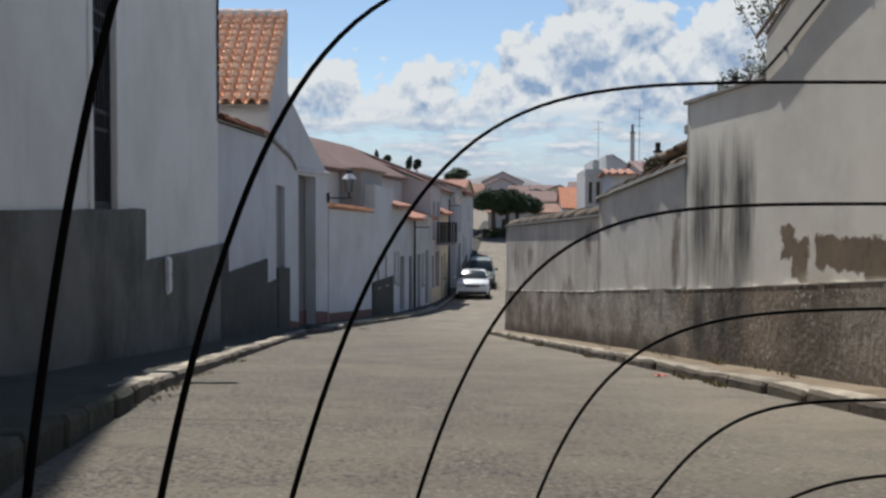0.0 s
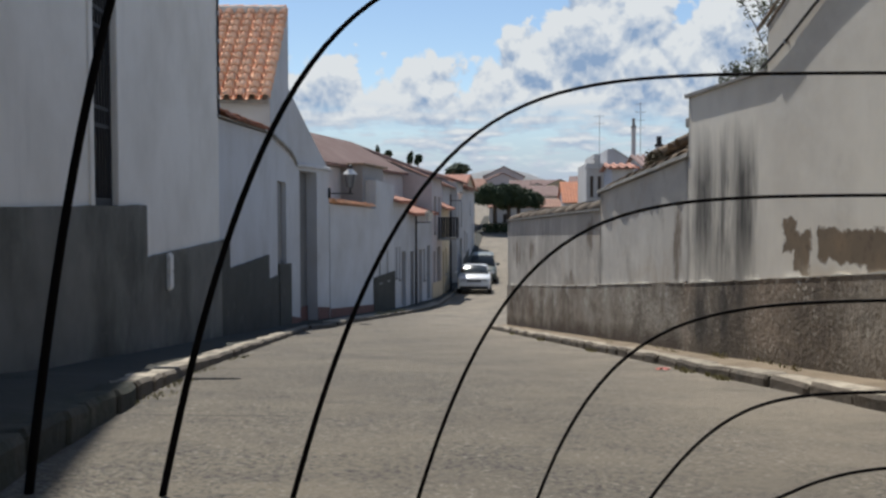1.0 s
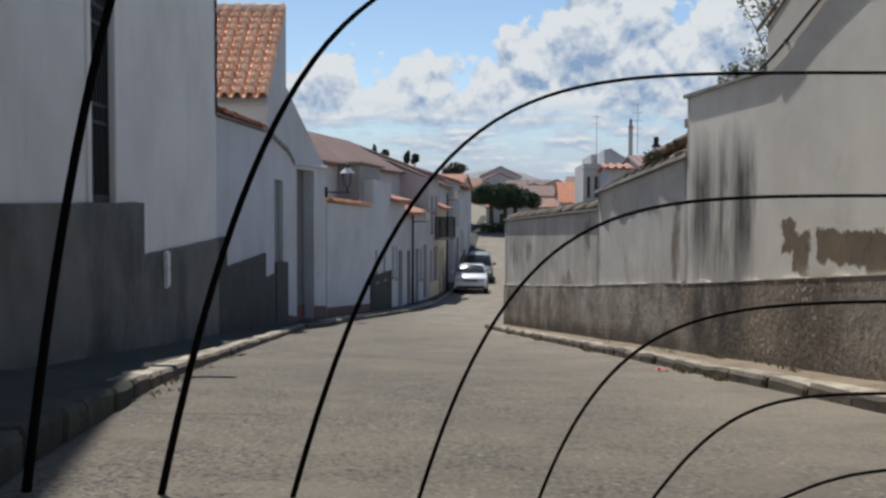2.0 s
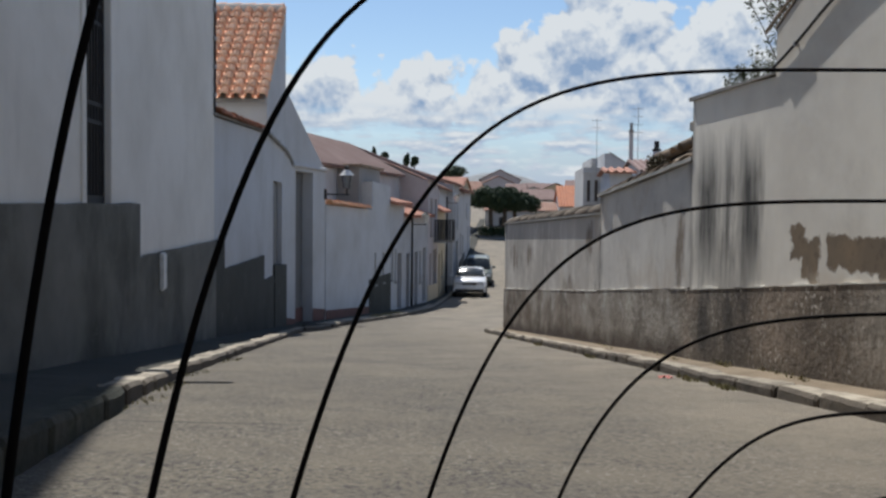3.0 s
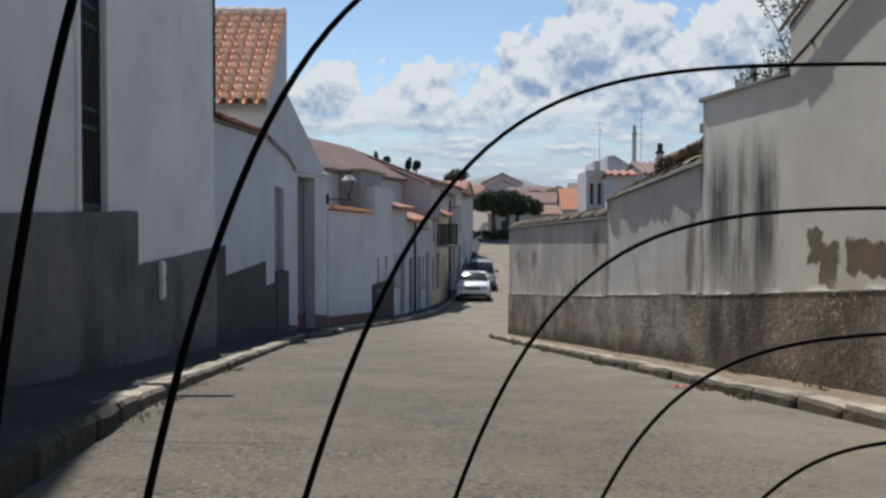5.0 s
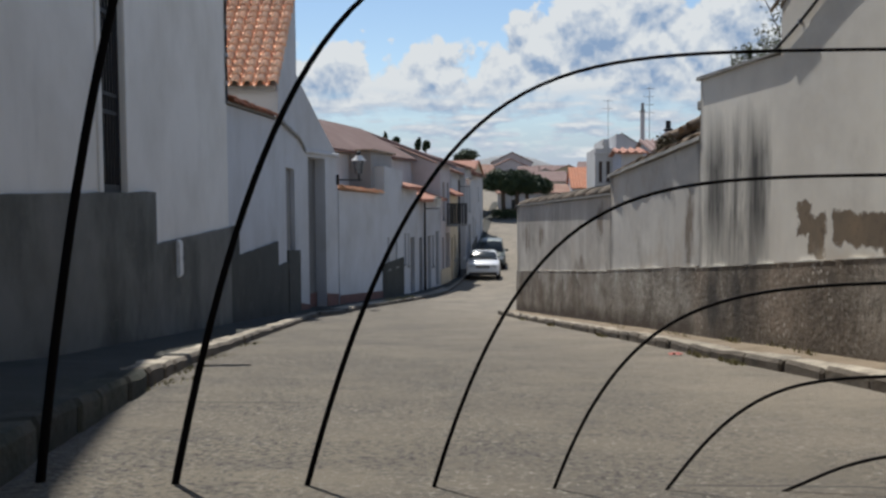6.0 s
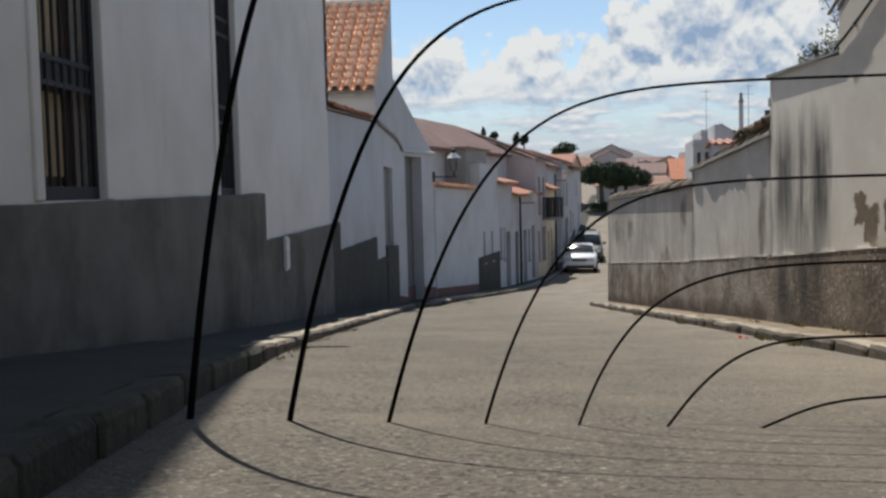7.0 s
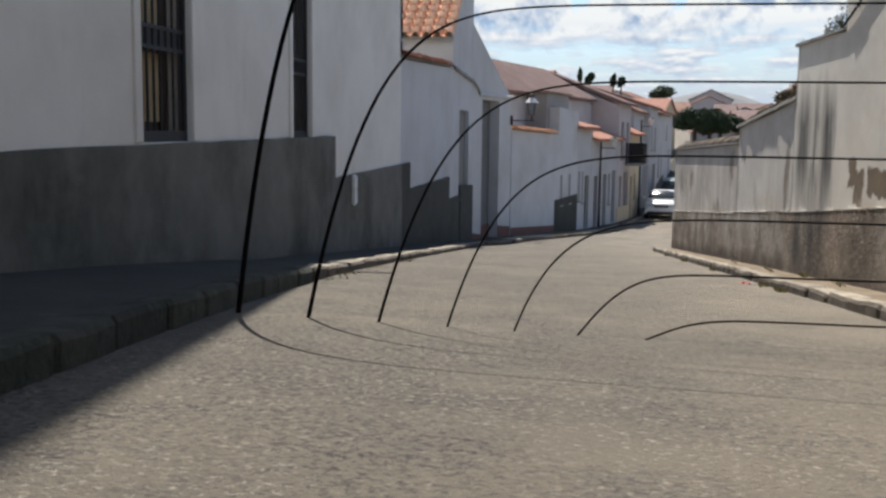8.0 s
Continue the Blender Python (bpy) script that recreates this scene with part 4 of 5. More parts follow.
part("wall", wall_mesh(sweep, 0.4, lambda u: -2.0, [(G0, G1, -1.6, 2.62)]), WHITE, portal)
plank_door(portal, G0, G1, -1.3, 2.62, GREYDOOR, "grey sheet-metal gate set back in the portal", 0.3)
part("cornice", soften(box(G0 - 0.25, PL + 0.02, -0.06, -0.002, 2.70, 2.80), 0.02, 1), WHITE, portal, "thin moulded cornice over the gate")
for a, b in ((0.02, G0 - 0.01), (G1 + 0.01, PL - 0.02)):
    part("skirting", wall_mesh([(a, -0.86), (b, -0.98)], 0.1, lambda u: -2.0, y0=-0.015), SKIRT, portal, "red-brown painted skirting")
part("gate_skirting", box(G0 + 0.01, G1 - 0.01, 0.255, 0.277, -1.3, -0.82), SKIRT, portal, "red-brown painted foot of the gate")
drain = thing("drain_pipe", along((left_x(YB), YB), (left_x(25.3), 25.3)), "grey drain pipe stepping down the white wall", "pipe")
cable("pipe", [(-0.1, -0.05, 3.2), (ub(23.2), -0.05, 3.03), (ub(23.6), -0.09, 2.9), (ub(23.75), -0.12, 2.76)], 0.035, CEMENT, "", "", drain)
for u, z in ((0.4, 3.18), (1.6, 3.12), (2.8, 3.06)):
    part("bracket", soften(box(u, u + 0.05, -0.075, 0.0, z - 0.05, z + 0.05), 0.006, 1), STEEL, drain)


# ---- the white wall with the tiled ledge and the street lantern ----
def on2(y, back=0.0):
    return (front2(y) - back, y)


W2 = along(on2(25.3), on2(41.9))
LEN2 = dist(on2(25.3), on2(41.9)) / 16.6


def u2(y):
    return (y - 25.3) * LEN2


ledge = thing("street_wall", W2, "white street wall with terracotta ledge and red-brown skirting", "wall")
cols = [(u2(26.64), 1.82), (u2(31.9), 1.70), (u2(31.901), 2.62), (u2(34.6), 2.52)]
part("wall", wall_mesh(cols, 0.42, lambda u: zr(25.3 + u / LEN2) - 0.5, [(u2(32.25), u2(32.5), -0.75, 0.3), (u2(33.4), u2(33.65), -0.75, 0.28)]), WHITE, ledge)
for y in (32.25, 33.4):
    plain_window(ledge, u2(y), u2(y + 0.25), -0.75, 0.29, 0.12, False)


def plinth2(parent, y0, y1, h0, h1, mat, out=0.015):
    part("skirting", wall_mesh([(u2(y0), zr(y0) + h0), (u2(y1), zr(y1) + h1)], 0.1, lambda u: zr(25.3 + u / LEN2) - 0.3, y0=-out), mat, parent)


plinth2(ledge, 26.66, 31.5, 0.32, 0.30, SKIRT)
plinth2(ledge, 31.505, 34.6, 1.15, 1.4, PLINTH, 0.03)
for w in (-0.06, 0.14, 0.34):
    tile_coping(ledge, TILE_ME, ((u2(26.72), 1.87, w), (u2(31.6), 1.75, w)), 0.33, 21 + int(w * 100))


def wall_lantern(m, label):
    """A four-sided street lantern on an iron bracket; x runs out along the wall."""
    t = thing("wall_lantern", m, label, "street lamp")
    arm = part("bracket", soften(box(0.0, 0.8, -0.02, 0.02, -0.02, 0.02), 0.006, 1), IRON, t, "black iron bracket")
    part("wall_plate", soften(box(-0.03, 0.0, -0.06, 0.06, -0.14, 0.14), 0.01, 1), IRON, arm)
    part("stem", box(0.69, 0.73, -0.02, 0.02, 0.02, 0.17), IRON, arm)
    bm = bmesh.new()
    bmesh.ops.create_cone(bm, cap_ends=True, segments=4, radius1=0.10, radius2=0.165, depth=0.36, matrix=pose(0.71, 0, 0.35, 0, 0, 45))
    body = part("lantern_glass", bm, LAMPGLASS, t, "frosted lantern panes")
    for k in range(4):
        a = math.radians(90 * k)
        bm = bmesh.new()
        bmesh.ops.create_cone(bm, cap_ends=True, segments=5, radius1=0.014, radius2=0.014, depth=0.38)
        low_p, high_p = Vector((0.71 + 0.105 * math.cos(a), 0.105 * math.sin(a), 0.17)), Vector((0.71 + 0.17 * math.cos(a), 0.17 * math.sin(a), 0.53))
        q = (high_p - low_p).to_track_quat("Z", "Y").to_matrix().to_4x4()
        bmesh.ops.transform(bm, matrix=Matrix.Translation((low_p + high_p) / 2) @ q, verts=bm.verts)
        part("lantern_rib", bm, IRON, body)
    bm = bmesh.new()
    bmesh.ops.create_cone(bm, cap_ends=True, segments=4, radius1=0.215, radius2=0.07, depth=0.15, matrix=pose(0.71, 0, 0.61, 0, 0, 45))
    cap = part("cap", bm, ENAMEL, t, "pale sheet-metal lantern cap")
    bm = bmesh.new()
    bmesh.ops.create_uvsphere(bm, u_segments=10, v_segments=6, radius=0.075, matrix=pose(0.71, 0, 0.74))
    part("finial", bm, IRON, cap, "black round finial")
    return t


wall_lantern(W2 @ pose(u2(26.55), -0.02, 2.10, 0, 0, -38) @ Matrix.Scale(0.98, 4), "white street lantern on a black iron wall bracket")

# house C behind the ledge: stained upper wall and a long faded roof
HC0, HC1 = (front2(26.7) - 1.0, 26.7), (front2(41.8) - 1.2, 41.8)
house_c = thing("house", along(HC0, HC1), "white house with stained upper wall and long faded roof", "house")
lc = dist(HC0, HC1)
part("wall", wall_mesh([(0, 2.95), (lc, 3.1)], 0.35, lambda u: -2.5), ROW_WHITE, house_c)
part("upper_block", box(4.9, 8.0, -0.72, -0.005, 1.9, 3.08), GREY_STAINED, house_c, "grey cement upper block with damp stains")
part("block_roof", box(4.75, 8.15, -0.85, 0.1, 3.085, 3.15), OLD_TILE, house_c)
ridged_roof(((-1.2, -0.25, 3.0), (lc, -0.25, 3.16), (lc, 2.2, 4.5), (-1.2, 2.0, 4.28)), 0.2, FADED, house_c)
ridged_roof(((-1.2, 4.4, 3.0), (lc, 4.6, 3.16), (lc, 2.2, 4.5), (-1.2, 2.0, 4.28)), 0.2, FADED, house_c)
part("gable_wall", prism([(0.0, -1.0), (0.0, 2.95), (0.36, 2.95), (0.36, -1.0)], 0.36, 4.0), ROW_WHITE, house_c)


# ---- the row of houses further down ----
def row_house(y0, y1, eave, ridge, deep, wall_mat, roof_mat, label, openings=(), back=0.0, skirt=None, group="houses along the street"):
    """A house on the left of the street from y0 to y1. openings: (kind, from, to, bottom, top), metres along it and over the road."""
    a, b = (front2(y0) - back, y0), (front2(y1) - back, y1)
    h = thing("row_house", along(a, b), label, "house", group)
    l = dist(a, b)
    zb = min(zr(y0), zr(y1)) - 0.4
    holes, mid = [], zr((y0 + y1) / 2)
    for kind, f, t, lo, hi in openings:
        holes.append((f, t, mid + lo, mid + hi))
    part("wall", wall_mesh([(0, eave), (l, eave)], 0.3, lambda u: zb, holes), wall_mat, h)
    part("gable_wall", prism([(0.301, zb), (0.301, eave), (deep / 2, ridge - 0.12), (deep, eave), (deep, zb)], 0.0, 0.3), wall_mat, h, at=Matrix(((0, 1, 0, 0), (1, 0, 0, 0), (0, 0, 1, 0), (0, 0, 0, 1))))
    part("gable_wall", prism([(0.301, zb), (0.301, eave), (deep / 2, ridge - 0.12), (deep, eave), (deep, zb)], l - 0.3, l), wall_mat, h, at=Matrix(((0, 1, 0, 0), (1, 0, 0, 0), (0, 0, 1, 0), (0, 0, 0, 1))))
    ridged_roof(((-0.15, -0.3, eave - 0.02), (l + 0.1, -0.3, eave - 0.02), (l + 0.1, deep / 2, ridge), (-0.15, deep / 2, ridge)), 0.25, roof_mat, h)
    ridged_roof(((-0.15, deep + 0.2, eave), (l + 0.1, deep + 0.2, eave), (l + 0.1, deep / 2, ridge), (-0.15, deep / 2, ridge)), 0.25, roof_mat, h)
    for (kind, f, t, lo, hi), q in zip(openings, holes):
        if kind == "door":
            plank_door(h, q[0], q[1], q[2], q[3], WOOD, "dark wooden house door")
        elif kind == "garage":
            plank_door(h, q[0], q[1], q[2], q[3], GREYDOOR, "grey sheet-metal garage door")
        else:
            plain_window(h, *q)
            if kind == "balcony":
                rail = part("balcony", box(q[0] - 0.35, q[1] + 0.35, -0.85, 0.0, q[2] - 0.14, q[2] - 0.04), CEMENT, h, "small balcony with black railing")
                part("handrail", box(q[0] - 0.35, q[1] + 0.35, -0.85, -0.81, q[2] + 0.86, q[2] + 0.91), IRON, rail)
                n = int((q[1] - q[0] + 0.7) / 0.09)
                for k in range(n + 1):
                    x = q[0] - 0.34 + k * 0.09
                    part("baluster", box(x, x + 0.03, -0.84, -0.815, q[2] - 0.04, q[2] + 0.86), IRON, rail)
                for xs in (q[0] - 0.35, q[1] + 0.32):
                    part("side_rail", box(xs, xs + 0.03, -0.81, -0.01, q[2] + 0.86, q[2] + 0.9), IRON, rail)
                    for k in range(7):
                        part("baluster", box(xs, xs + 0.025, -0.77 + k * 0.11, -0.70 + k * 0.11, q[2] - 0.04, q[2] + 0.86), IRON, rail)
    if skirt:
        part("skirting", wall_mesh([(0, zr(y0) + 0.75), (l, zr(y1) + 0.75)], 0.1, lambda u: zb, y0=-0.02), skirt, h)
    return h


row_house(34.62, 37.0, 1.95, 2.6, 5.0, ROW_WHITE, DULL_TILE, "low white house with narrow dark windows", [("window", 0.2, 0.45, 1.2, 2.3), ("window", 0.75, 0.95, 1.1, 2.3), ("door", 1.2, 1.95, 0.05, 2.1)], skirt=None)
row_house(37.02, 41.9, 1.50, 2.3, 4.6, ROW_WHITE, DULL_TILE, "low white house with small terracotta roof", [("door", 0.35, 1.0, 0.05, 2.2), ("window", 1.3, 1.65, 0.9, 2.2), ("door", 2.0, 2.7, 0.05, 2.2), ("window", 3.0, 3.4, 0.9, 2.2), ("door", 3.75, 4.5, 0.05, 2.3)])
row_house(41.95, 46.5, 3.05, 4.5, 7.0, PINKISH, FADED, "two-storey white house with a dark balcony", [("window", 0.9, 1.9, 2.95, 4.6), ("balcony", 2.9, 3.8, 2.75, 4.6), ("door", 0.6, 1.5, 0.05, 2.2), ("garage", 2.2, 4.2, 0.05, 2.3)], skirt=CREAM)
row_house(46.52, 51.2, 1.7, 2.2, 1.7, CREAM, DULL_TILE, "cream single-storey house with terracotta roof", [("door", 0.5, 1.4, 0.05, 2.2), ("window", 2.2, 3.1, 1.0, 2.3)])
row_house(46.56, 51.18, 3.1, 4.5, 3.8, PINKISH, FADED, "pale pink house with faded roof behind the cream one", [("window", 2.6, 3.3, 4.4, 5.3)], back=1.75)
row_house(51.22, 57.5, 2.9, 4.5, 7.0, ROW_WHITE, FAR_TILE, "two-storey white house with tiled roof", [("window", 0.8, 1.7, 3.3, 4.6), ("window", 3.6, 4.5, 3.3, 4.6), ("door", 0.6, 1.4, 0.05, 2.2), ("window", 2.0, 2.5, 1.0, 2.3), ("door", 3.1, 3.9, 0.05, 2.2), ("window", 4.6, 5.4, 1.0, 2.3)], back=0.35, skirt=CEMENT)
row_house(57.52, 64.0, 3.3, 4.6, 8.0, ROW_WHITE, FAR_TILE, "white house with faded tile roof", [("window", 1.2, 2.1, 3.3, 4.7), ("window", 4.0, 4.9, 3.2, 4.7), ("garage", 3.0, 5.4, 0.05, 2.4)])
row_house(64.02, 71.0, 3.0, 4.2, 7.0, ROW_WHITE, FAR_TILE, "older white house with tiled roof", [("window", 1.2, 2.2, 1.0, 2.4), ("door", 4.0, 5.0, 0.05, 2.2)], skirt=PLINTH)
row_house(71.02, 80.0, 3.2, 4.5, 8.0, ROW_WHITE, FAR_TILE, "white house near the rise of the street", [("window", 2.0, 3.0, 2.9, 4.0), ("door", 5.0, 6.0, 0.05, 2.2)])


def street_pole(y, ztop, label):
    t = thing("street_lamp", pose(front2(y) + 0.12, y, zr(y) + 0.05), label, "street lamp", "street lamps down the street")
    h = ztop - zr(y)
    bm = bmesh.new()
    bmesh.ops.create_cone(bm, cap_ends=True, segments=8, radius1=0.055, radius2=0.04, depth=h, matrix=pose(0, 0, h / 2))
    part("pole", bm, IRON, t)
    part("arm", soften(box(-0.02, 0.55, -0.02, 0.02, h - 0.35, h - 0.31), 0.008, 1), IRON, t)
    bm = bmesh.new()
    bmesh.ops.create_cone(bm, cap_ends=True, segments=6, radius1=0.1, radius2=0.17, depth=0.3, matrix=pose(0.5, 0, h - 0.12))
    head = part("lantern", bm, MILK, t)
    bm = bmesh.new()
    bmesh.ops.create_cone(bm, cap_ends=True, segments=6, radius1=0.2, radius2=0.05, depth=0.12, matrix=pose(0.5, 0, h + 0.09))
    part("cap", bm, IRON, head)


street_pole(37.9, 1.45, "black lamp post against the low white house")
street_pole(50.6, 2.4, "black lamp post beside the cream house")


# ---- the long wall on the right ----
YR = -7.0
R0, R1 = (right_x(YR), YR), (right_x(23.3), 23.3)
LENR = dist(R0, R1) / 30.3


def ur(y):
    return (y - YR) * LENR


RM = along(R0, R1)
rw = thing("boundary_wall", RM, "old white boundary wall streaked with black damp and brown patches", "wall")
wavy = [(ur(y), z + 0.015 * noise.noise((y, 8.0, 1.0))) for y, z in ((8.805, 2.78), (9.4, 2.80), (10.0, 2.80), (10.72, 2.80))]
part("wall", wall_mesh([(0, 10.43), (ur(8.80), 3.16), (ur(8.8005), 2.78)] + wavy, -0.45, lambda u: zr(YR + u) - 0.5), STAINED, rw)
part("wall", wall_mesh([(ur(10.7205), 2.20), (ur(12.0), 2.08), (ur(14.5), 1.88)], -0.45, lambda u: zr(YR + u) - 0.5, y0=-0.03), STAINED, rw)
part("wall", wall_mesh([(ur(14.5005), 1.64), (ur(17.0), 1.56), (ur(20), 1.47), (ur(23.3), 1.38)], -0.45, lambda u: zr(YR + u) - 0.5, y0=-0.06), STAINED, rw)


def pebble_plinth(y0, y1, z0, z1, out):
    n = int((y1 - y0) / 0.3)
    cols = [(ur(y0 + (y1 - y0) * i / n), z0 + (z1 - z0) * i / n + 0.018 * noise.noise((i * 0.77 + y0, 5.0, 2.0))) for i in range(n + 1)]
    part("plinth", wall_mesh(cols, -0.25, lambda u: zr(YR + u) - 0.5, y0=out), PEBBLE, rw, "roughcast pebbled plinth, dark with damp")
    # pale lip along the plinth top: its sunlit ledge put into the colour
    rng, y = random.Random(int(y0 * 10)), max(y0, 4.0)
    while y < y1 - 0.5:
        run = rng.uniform(0.5, 1.6)
        e = min(y + run, y1 - 0.02)
        k = max(2, int((e - y) / 0.16))
        top = []
        for i in range(k + 1):
            q = y + (e - y) * i / k
            top.append((ur(q), z0 + (z1 - z0) * (q - y0) / (y1 - y0) + 0.002 + 0.014 * noise.noise((q * 3.1, 1.0, 7.0)) - (0.012 if i in (0, k) else 0.0)))
        part("pale_lip", wall_mesh(top, -0.1, lambda u: z0 + (z1 - z0) * (YR + u / LENR - y0) / (y1 - y0) - 0.008, y0=out + 0.004), PALE_EDGE, rw, "uneven pale lip")
        y = e + (rng.uniform(0.0, 0.12) if rng.random() < 0.7 else rng.uniform(0.2, 0.6))


pebble_plinth(-7.0, 10.8, 2.55, 0.89, 0.022)
pebble_plinth(10.8005, 14.6, 0.90, 0.58, -0.008)
pebble_plinth(14.6005, 23.32, 0.56, -0.11, -0.040)
part("coping", wall_mesh([(ur(8.81), 2.818), (ur(10.78), 2.838)], -0.55, lambda u: 2.80, y0=0.028), CEMENT, rw, "thin overhanging cement coping")
cap_bm = bmesh.new()
ring_p = None
for k in range(31):
    f = k / 30
    u, z = ur(10.725) + (ur(14.52) - ur(10.725)) * f, 2.205 - 0.32 * f
    out = 0.016 + 0.034 * noise.noise((f * 9.0, 2.0, 4.0)) + 0.012 * noise.noise((f * 31.0, 7.0, 1.0))
    ring = [cap_bm.verts.new(q) for q in ((u, -0.5, z), (u, out, z), (u, out - 0.004, z + 0.04), (u, -0.5, z + 0.045))]
    if ring_p:
        for a in range(4):
            cap_bm.faces.new((ring_p[a], ring_p[(a + 1) % 4], ring[(a + 1) % 4], ring[a]))
    else:
        cap_bm.faces.new(ring)
    ring_p = ring
cap_bm.faces.new(ring_p)
bmesh.ops.recalc_face_normals(cap_bm, faces=cap_bm.faces)
part("cap_course", cap_bm, CEMENT, rw, "cracked cement cap with a ragged edge")
tile_coping(rw, FLAT_ME, ((ur(10.74), 2.255, -0.13), (ur(14.6), 1.935, -0.13)), 0.40, 31)
tile_coping(rw, FLAT_ME, ((ur(10.74), 2.27, -0.35), (ur(13.9), 2.0, -0.35)), 0.40, 32)
part("cap_bed", prism([(ur(14.505), 1.645), (ur(23.34), 1.385), (ur(23.34), 1.415), (ur(14.505), 1.675)], -0.54, -0.024), CEMENT, rw)
tile_coping(rw, CAP_ME, ((ur(14.52), 1.66, -0.335), (ur(23.1), 1.40, -0.335)), 0.86, 33, 0.0, 0.2)
# verge tiles along the sloping top and standing a little off the wall, each a little prouder or shyer than the next
part("verge_bed", prism([(0.0, 10.435), (ur(8.82), 3.165), (ur(8.82), 3.19), (0.0, 10.46)], -0.62, 0.006), OLD_TILE, rw, "mortar bed under the verge tiles")
rng_v, yv = random.Random(17), 8.86
while yv > -6.6:
    y_e = yv - rng_v.uniform(0.30, 0.40)
    zv, ze = 3.16 + 0.46 * (8.80 - yv), 3.16 + 0.46 * (8.80 - y_e)
    lip = 0.056 + 0.030 * noise.noise((yv * 1.2, 4.0, 2.0)) + rng_v.uniform(-0.006, 0.006)
    # stand-off made up so a lit strip shows above the shadow band
    gap = lip - 0.018 - 0.006 * noise.noise((yv * 2.1, 9.0, 2.0))
    slab = [(ur(y_e), ze + 0.004), (ur(yv) + 0.02, zv + 0.006), (ur(yv) + 0.02, zv + 0.030), (ur(y_e), ze + 0.020)]
    part("verge_tile", prism(slab, gap, lip), OLD_TILE, rw, "weathered brown verge tile" if yv > 8.8 else "")
    yv = y_e
part("ledge_stub", soften(box(ur(10.74), ur(11.0), -0.5, -0.06, 2.52, 2.62), 0.01, 1), CEMENT, rw, "stub of a cement ledge")

wall_wire = thing("wall_cable", RM, "dark cable slanting across the stained wall", "cable")
cable("cable", [(ur(8.86) - 0.22 * k, 0.02, 2.84 + 0.075 * k - 0.012 * math.sin(k)) for k in range(16)], 0.012, IRON, "", "", wall_wire)
for k in range(3):
    part("clip", soften(box(ur(8.86) - 0.22 * (2 + 5 * k) - 0.01, ur(8.86) - 0.22 * (2 + 5 * k) + 0.01, 0.0, 0.034, 2.84 + 0.075 * (2 + 5 * k) - 0.03, 2.84 + 0.075 * (2 + 5 * k) + 0.01), 0.004, 1), STEEL, wall_wire)

# shed with a broken old roof behind the middle of the wall
shed = thing("shed", RM, "old shed with a broken lichened tile roof behind the wall", "shed")
part("wall", box(ur(10.8), ur(13.2), -3.2, -0.46, -1.0, 2.18), WHITE_OLD, shed)
rngs = random.Random(9)
for r in range(9):
    for c in range(10):
        if rngs.random() < 0.12:
            continue
        ob = new("roof_tile", OLD_ME)
        ob.parent = shed
        ob.matrix_basis = pose(ur(10.85) + c * 0.245 + rngs.uniform(-0.02, 0.02), -0.36 - r * 0.27 + rngs.uniform(-0.02, 0.02), 2.50 - c * 0.024 + r * 0.135 + rngs.uniform(0, 0.03), rngs.uniform(-6, 6), -26, -90 + rngs.uniform(-7, 7))
part("roof_bed", prism([(-0.3, 2.24), (-3.2, 3.69), (-3.2, 3.61), (-0.3, 2.16)], ur(10.78), ur(13.3)), OLD_TILE, shed, at=Matrix(((0, 1, 0, 0), (1, 0, 0, 0), (0, 0, 1, 0), (0, 0, 0, 1))))


# ---- houses and roofs beyond the right wall ----
def block_house(name, x, y, w, d, z0, eave, ridge, wall_mat, roof_mat, label, turn=0.0, wins=(), group=""):
    """A free-standing house; its near side faces -y. wins: (from, to, bottom, top) on that side."""
    h = thing(name, pose(x, y, 0, 0, 0, turn), label, "house", group)
    part("wall", wall_mesh([(0, eave), (w, eave)], 0.3, lambda u: z0, wins), wall_mat, h)
    for x0, x1 in ((0.0, 0.3), (w - 0.3, w)):
        part("side_wall", box(x0, x1, 0.301, d, z0, eave), wall_mat, h)
    part("back_wall", box(0.301, w - 0.301, d - 0.3, d - 0.002, z0, eave), wall_mat, h)
    ridged_roof(((-0.2, -0.25, eave - 0.02), (w + 0.2, -0.25, eave - 0.02), (w + 0.2, d / 2, ridge), (-0.2, d / 2, ridge)), 0.28, roof_mat, h)
    ridged_roof(((-0.2, d + 0.25, eave - 0.02), (w + 0.2, d + 0.25, eave - 0.02), (w + 0.2, d / 2, ridge), (-0.2, d / 2, ridge)), 0.28, roof_mat, h)
    for x0, x1 in ((0.0, 0.3), (w - 0.3, w)):
        part("gable", prism([(0.0, eave), (d, eave), (d / 2, ridge - 0.08)], x0, x1), wall_mat, h, at=Matrix(((0, 1, 0, 0), (1, 0, 0, 0), (0, 0, 1, 0), (0, 0, 0, 1))))
    for q in wins:
        plain_window(h, *q)
    return h


def flat_house(x, y, w, d, z0, top, mat, label, wins=()):
    """A flat-roofed town house with a parapet."""
    h = thing("house", pose(x, y, 0), label, "house")
    part("wall", wall_mesh([(0, top), (w, top)], 0.3, lambda u: z0, wins), mat, h)
    for x0, x1 in ((0.0, 0.3), (w - 0.3, w)):
        part("side_wall", box(x0, x1, 0.301, d, z0, top - 0.003), mat, h)
    part("roof", box(0.301, w - 0.301, 0.301, d, top - 0.6, top - 0.5), CEMENT, h)
    part("cornice", soften(box(-0.08, w + 0.08, -0.08, -0.002, top - 0.35, top - 0.22), 0.02, 1), mat, h, "plain projecting cornice")
    for q in wins:
        plain_window(h, *q)
    return h


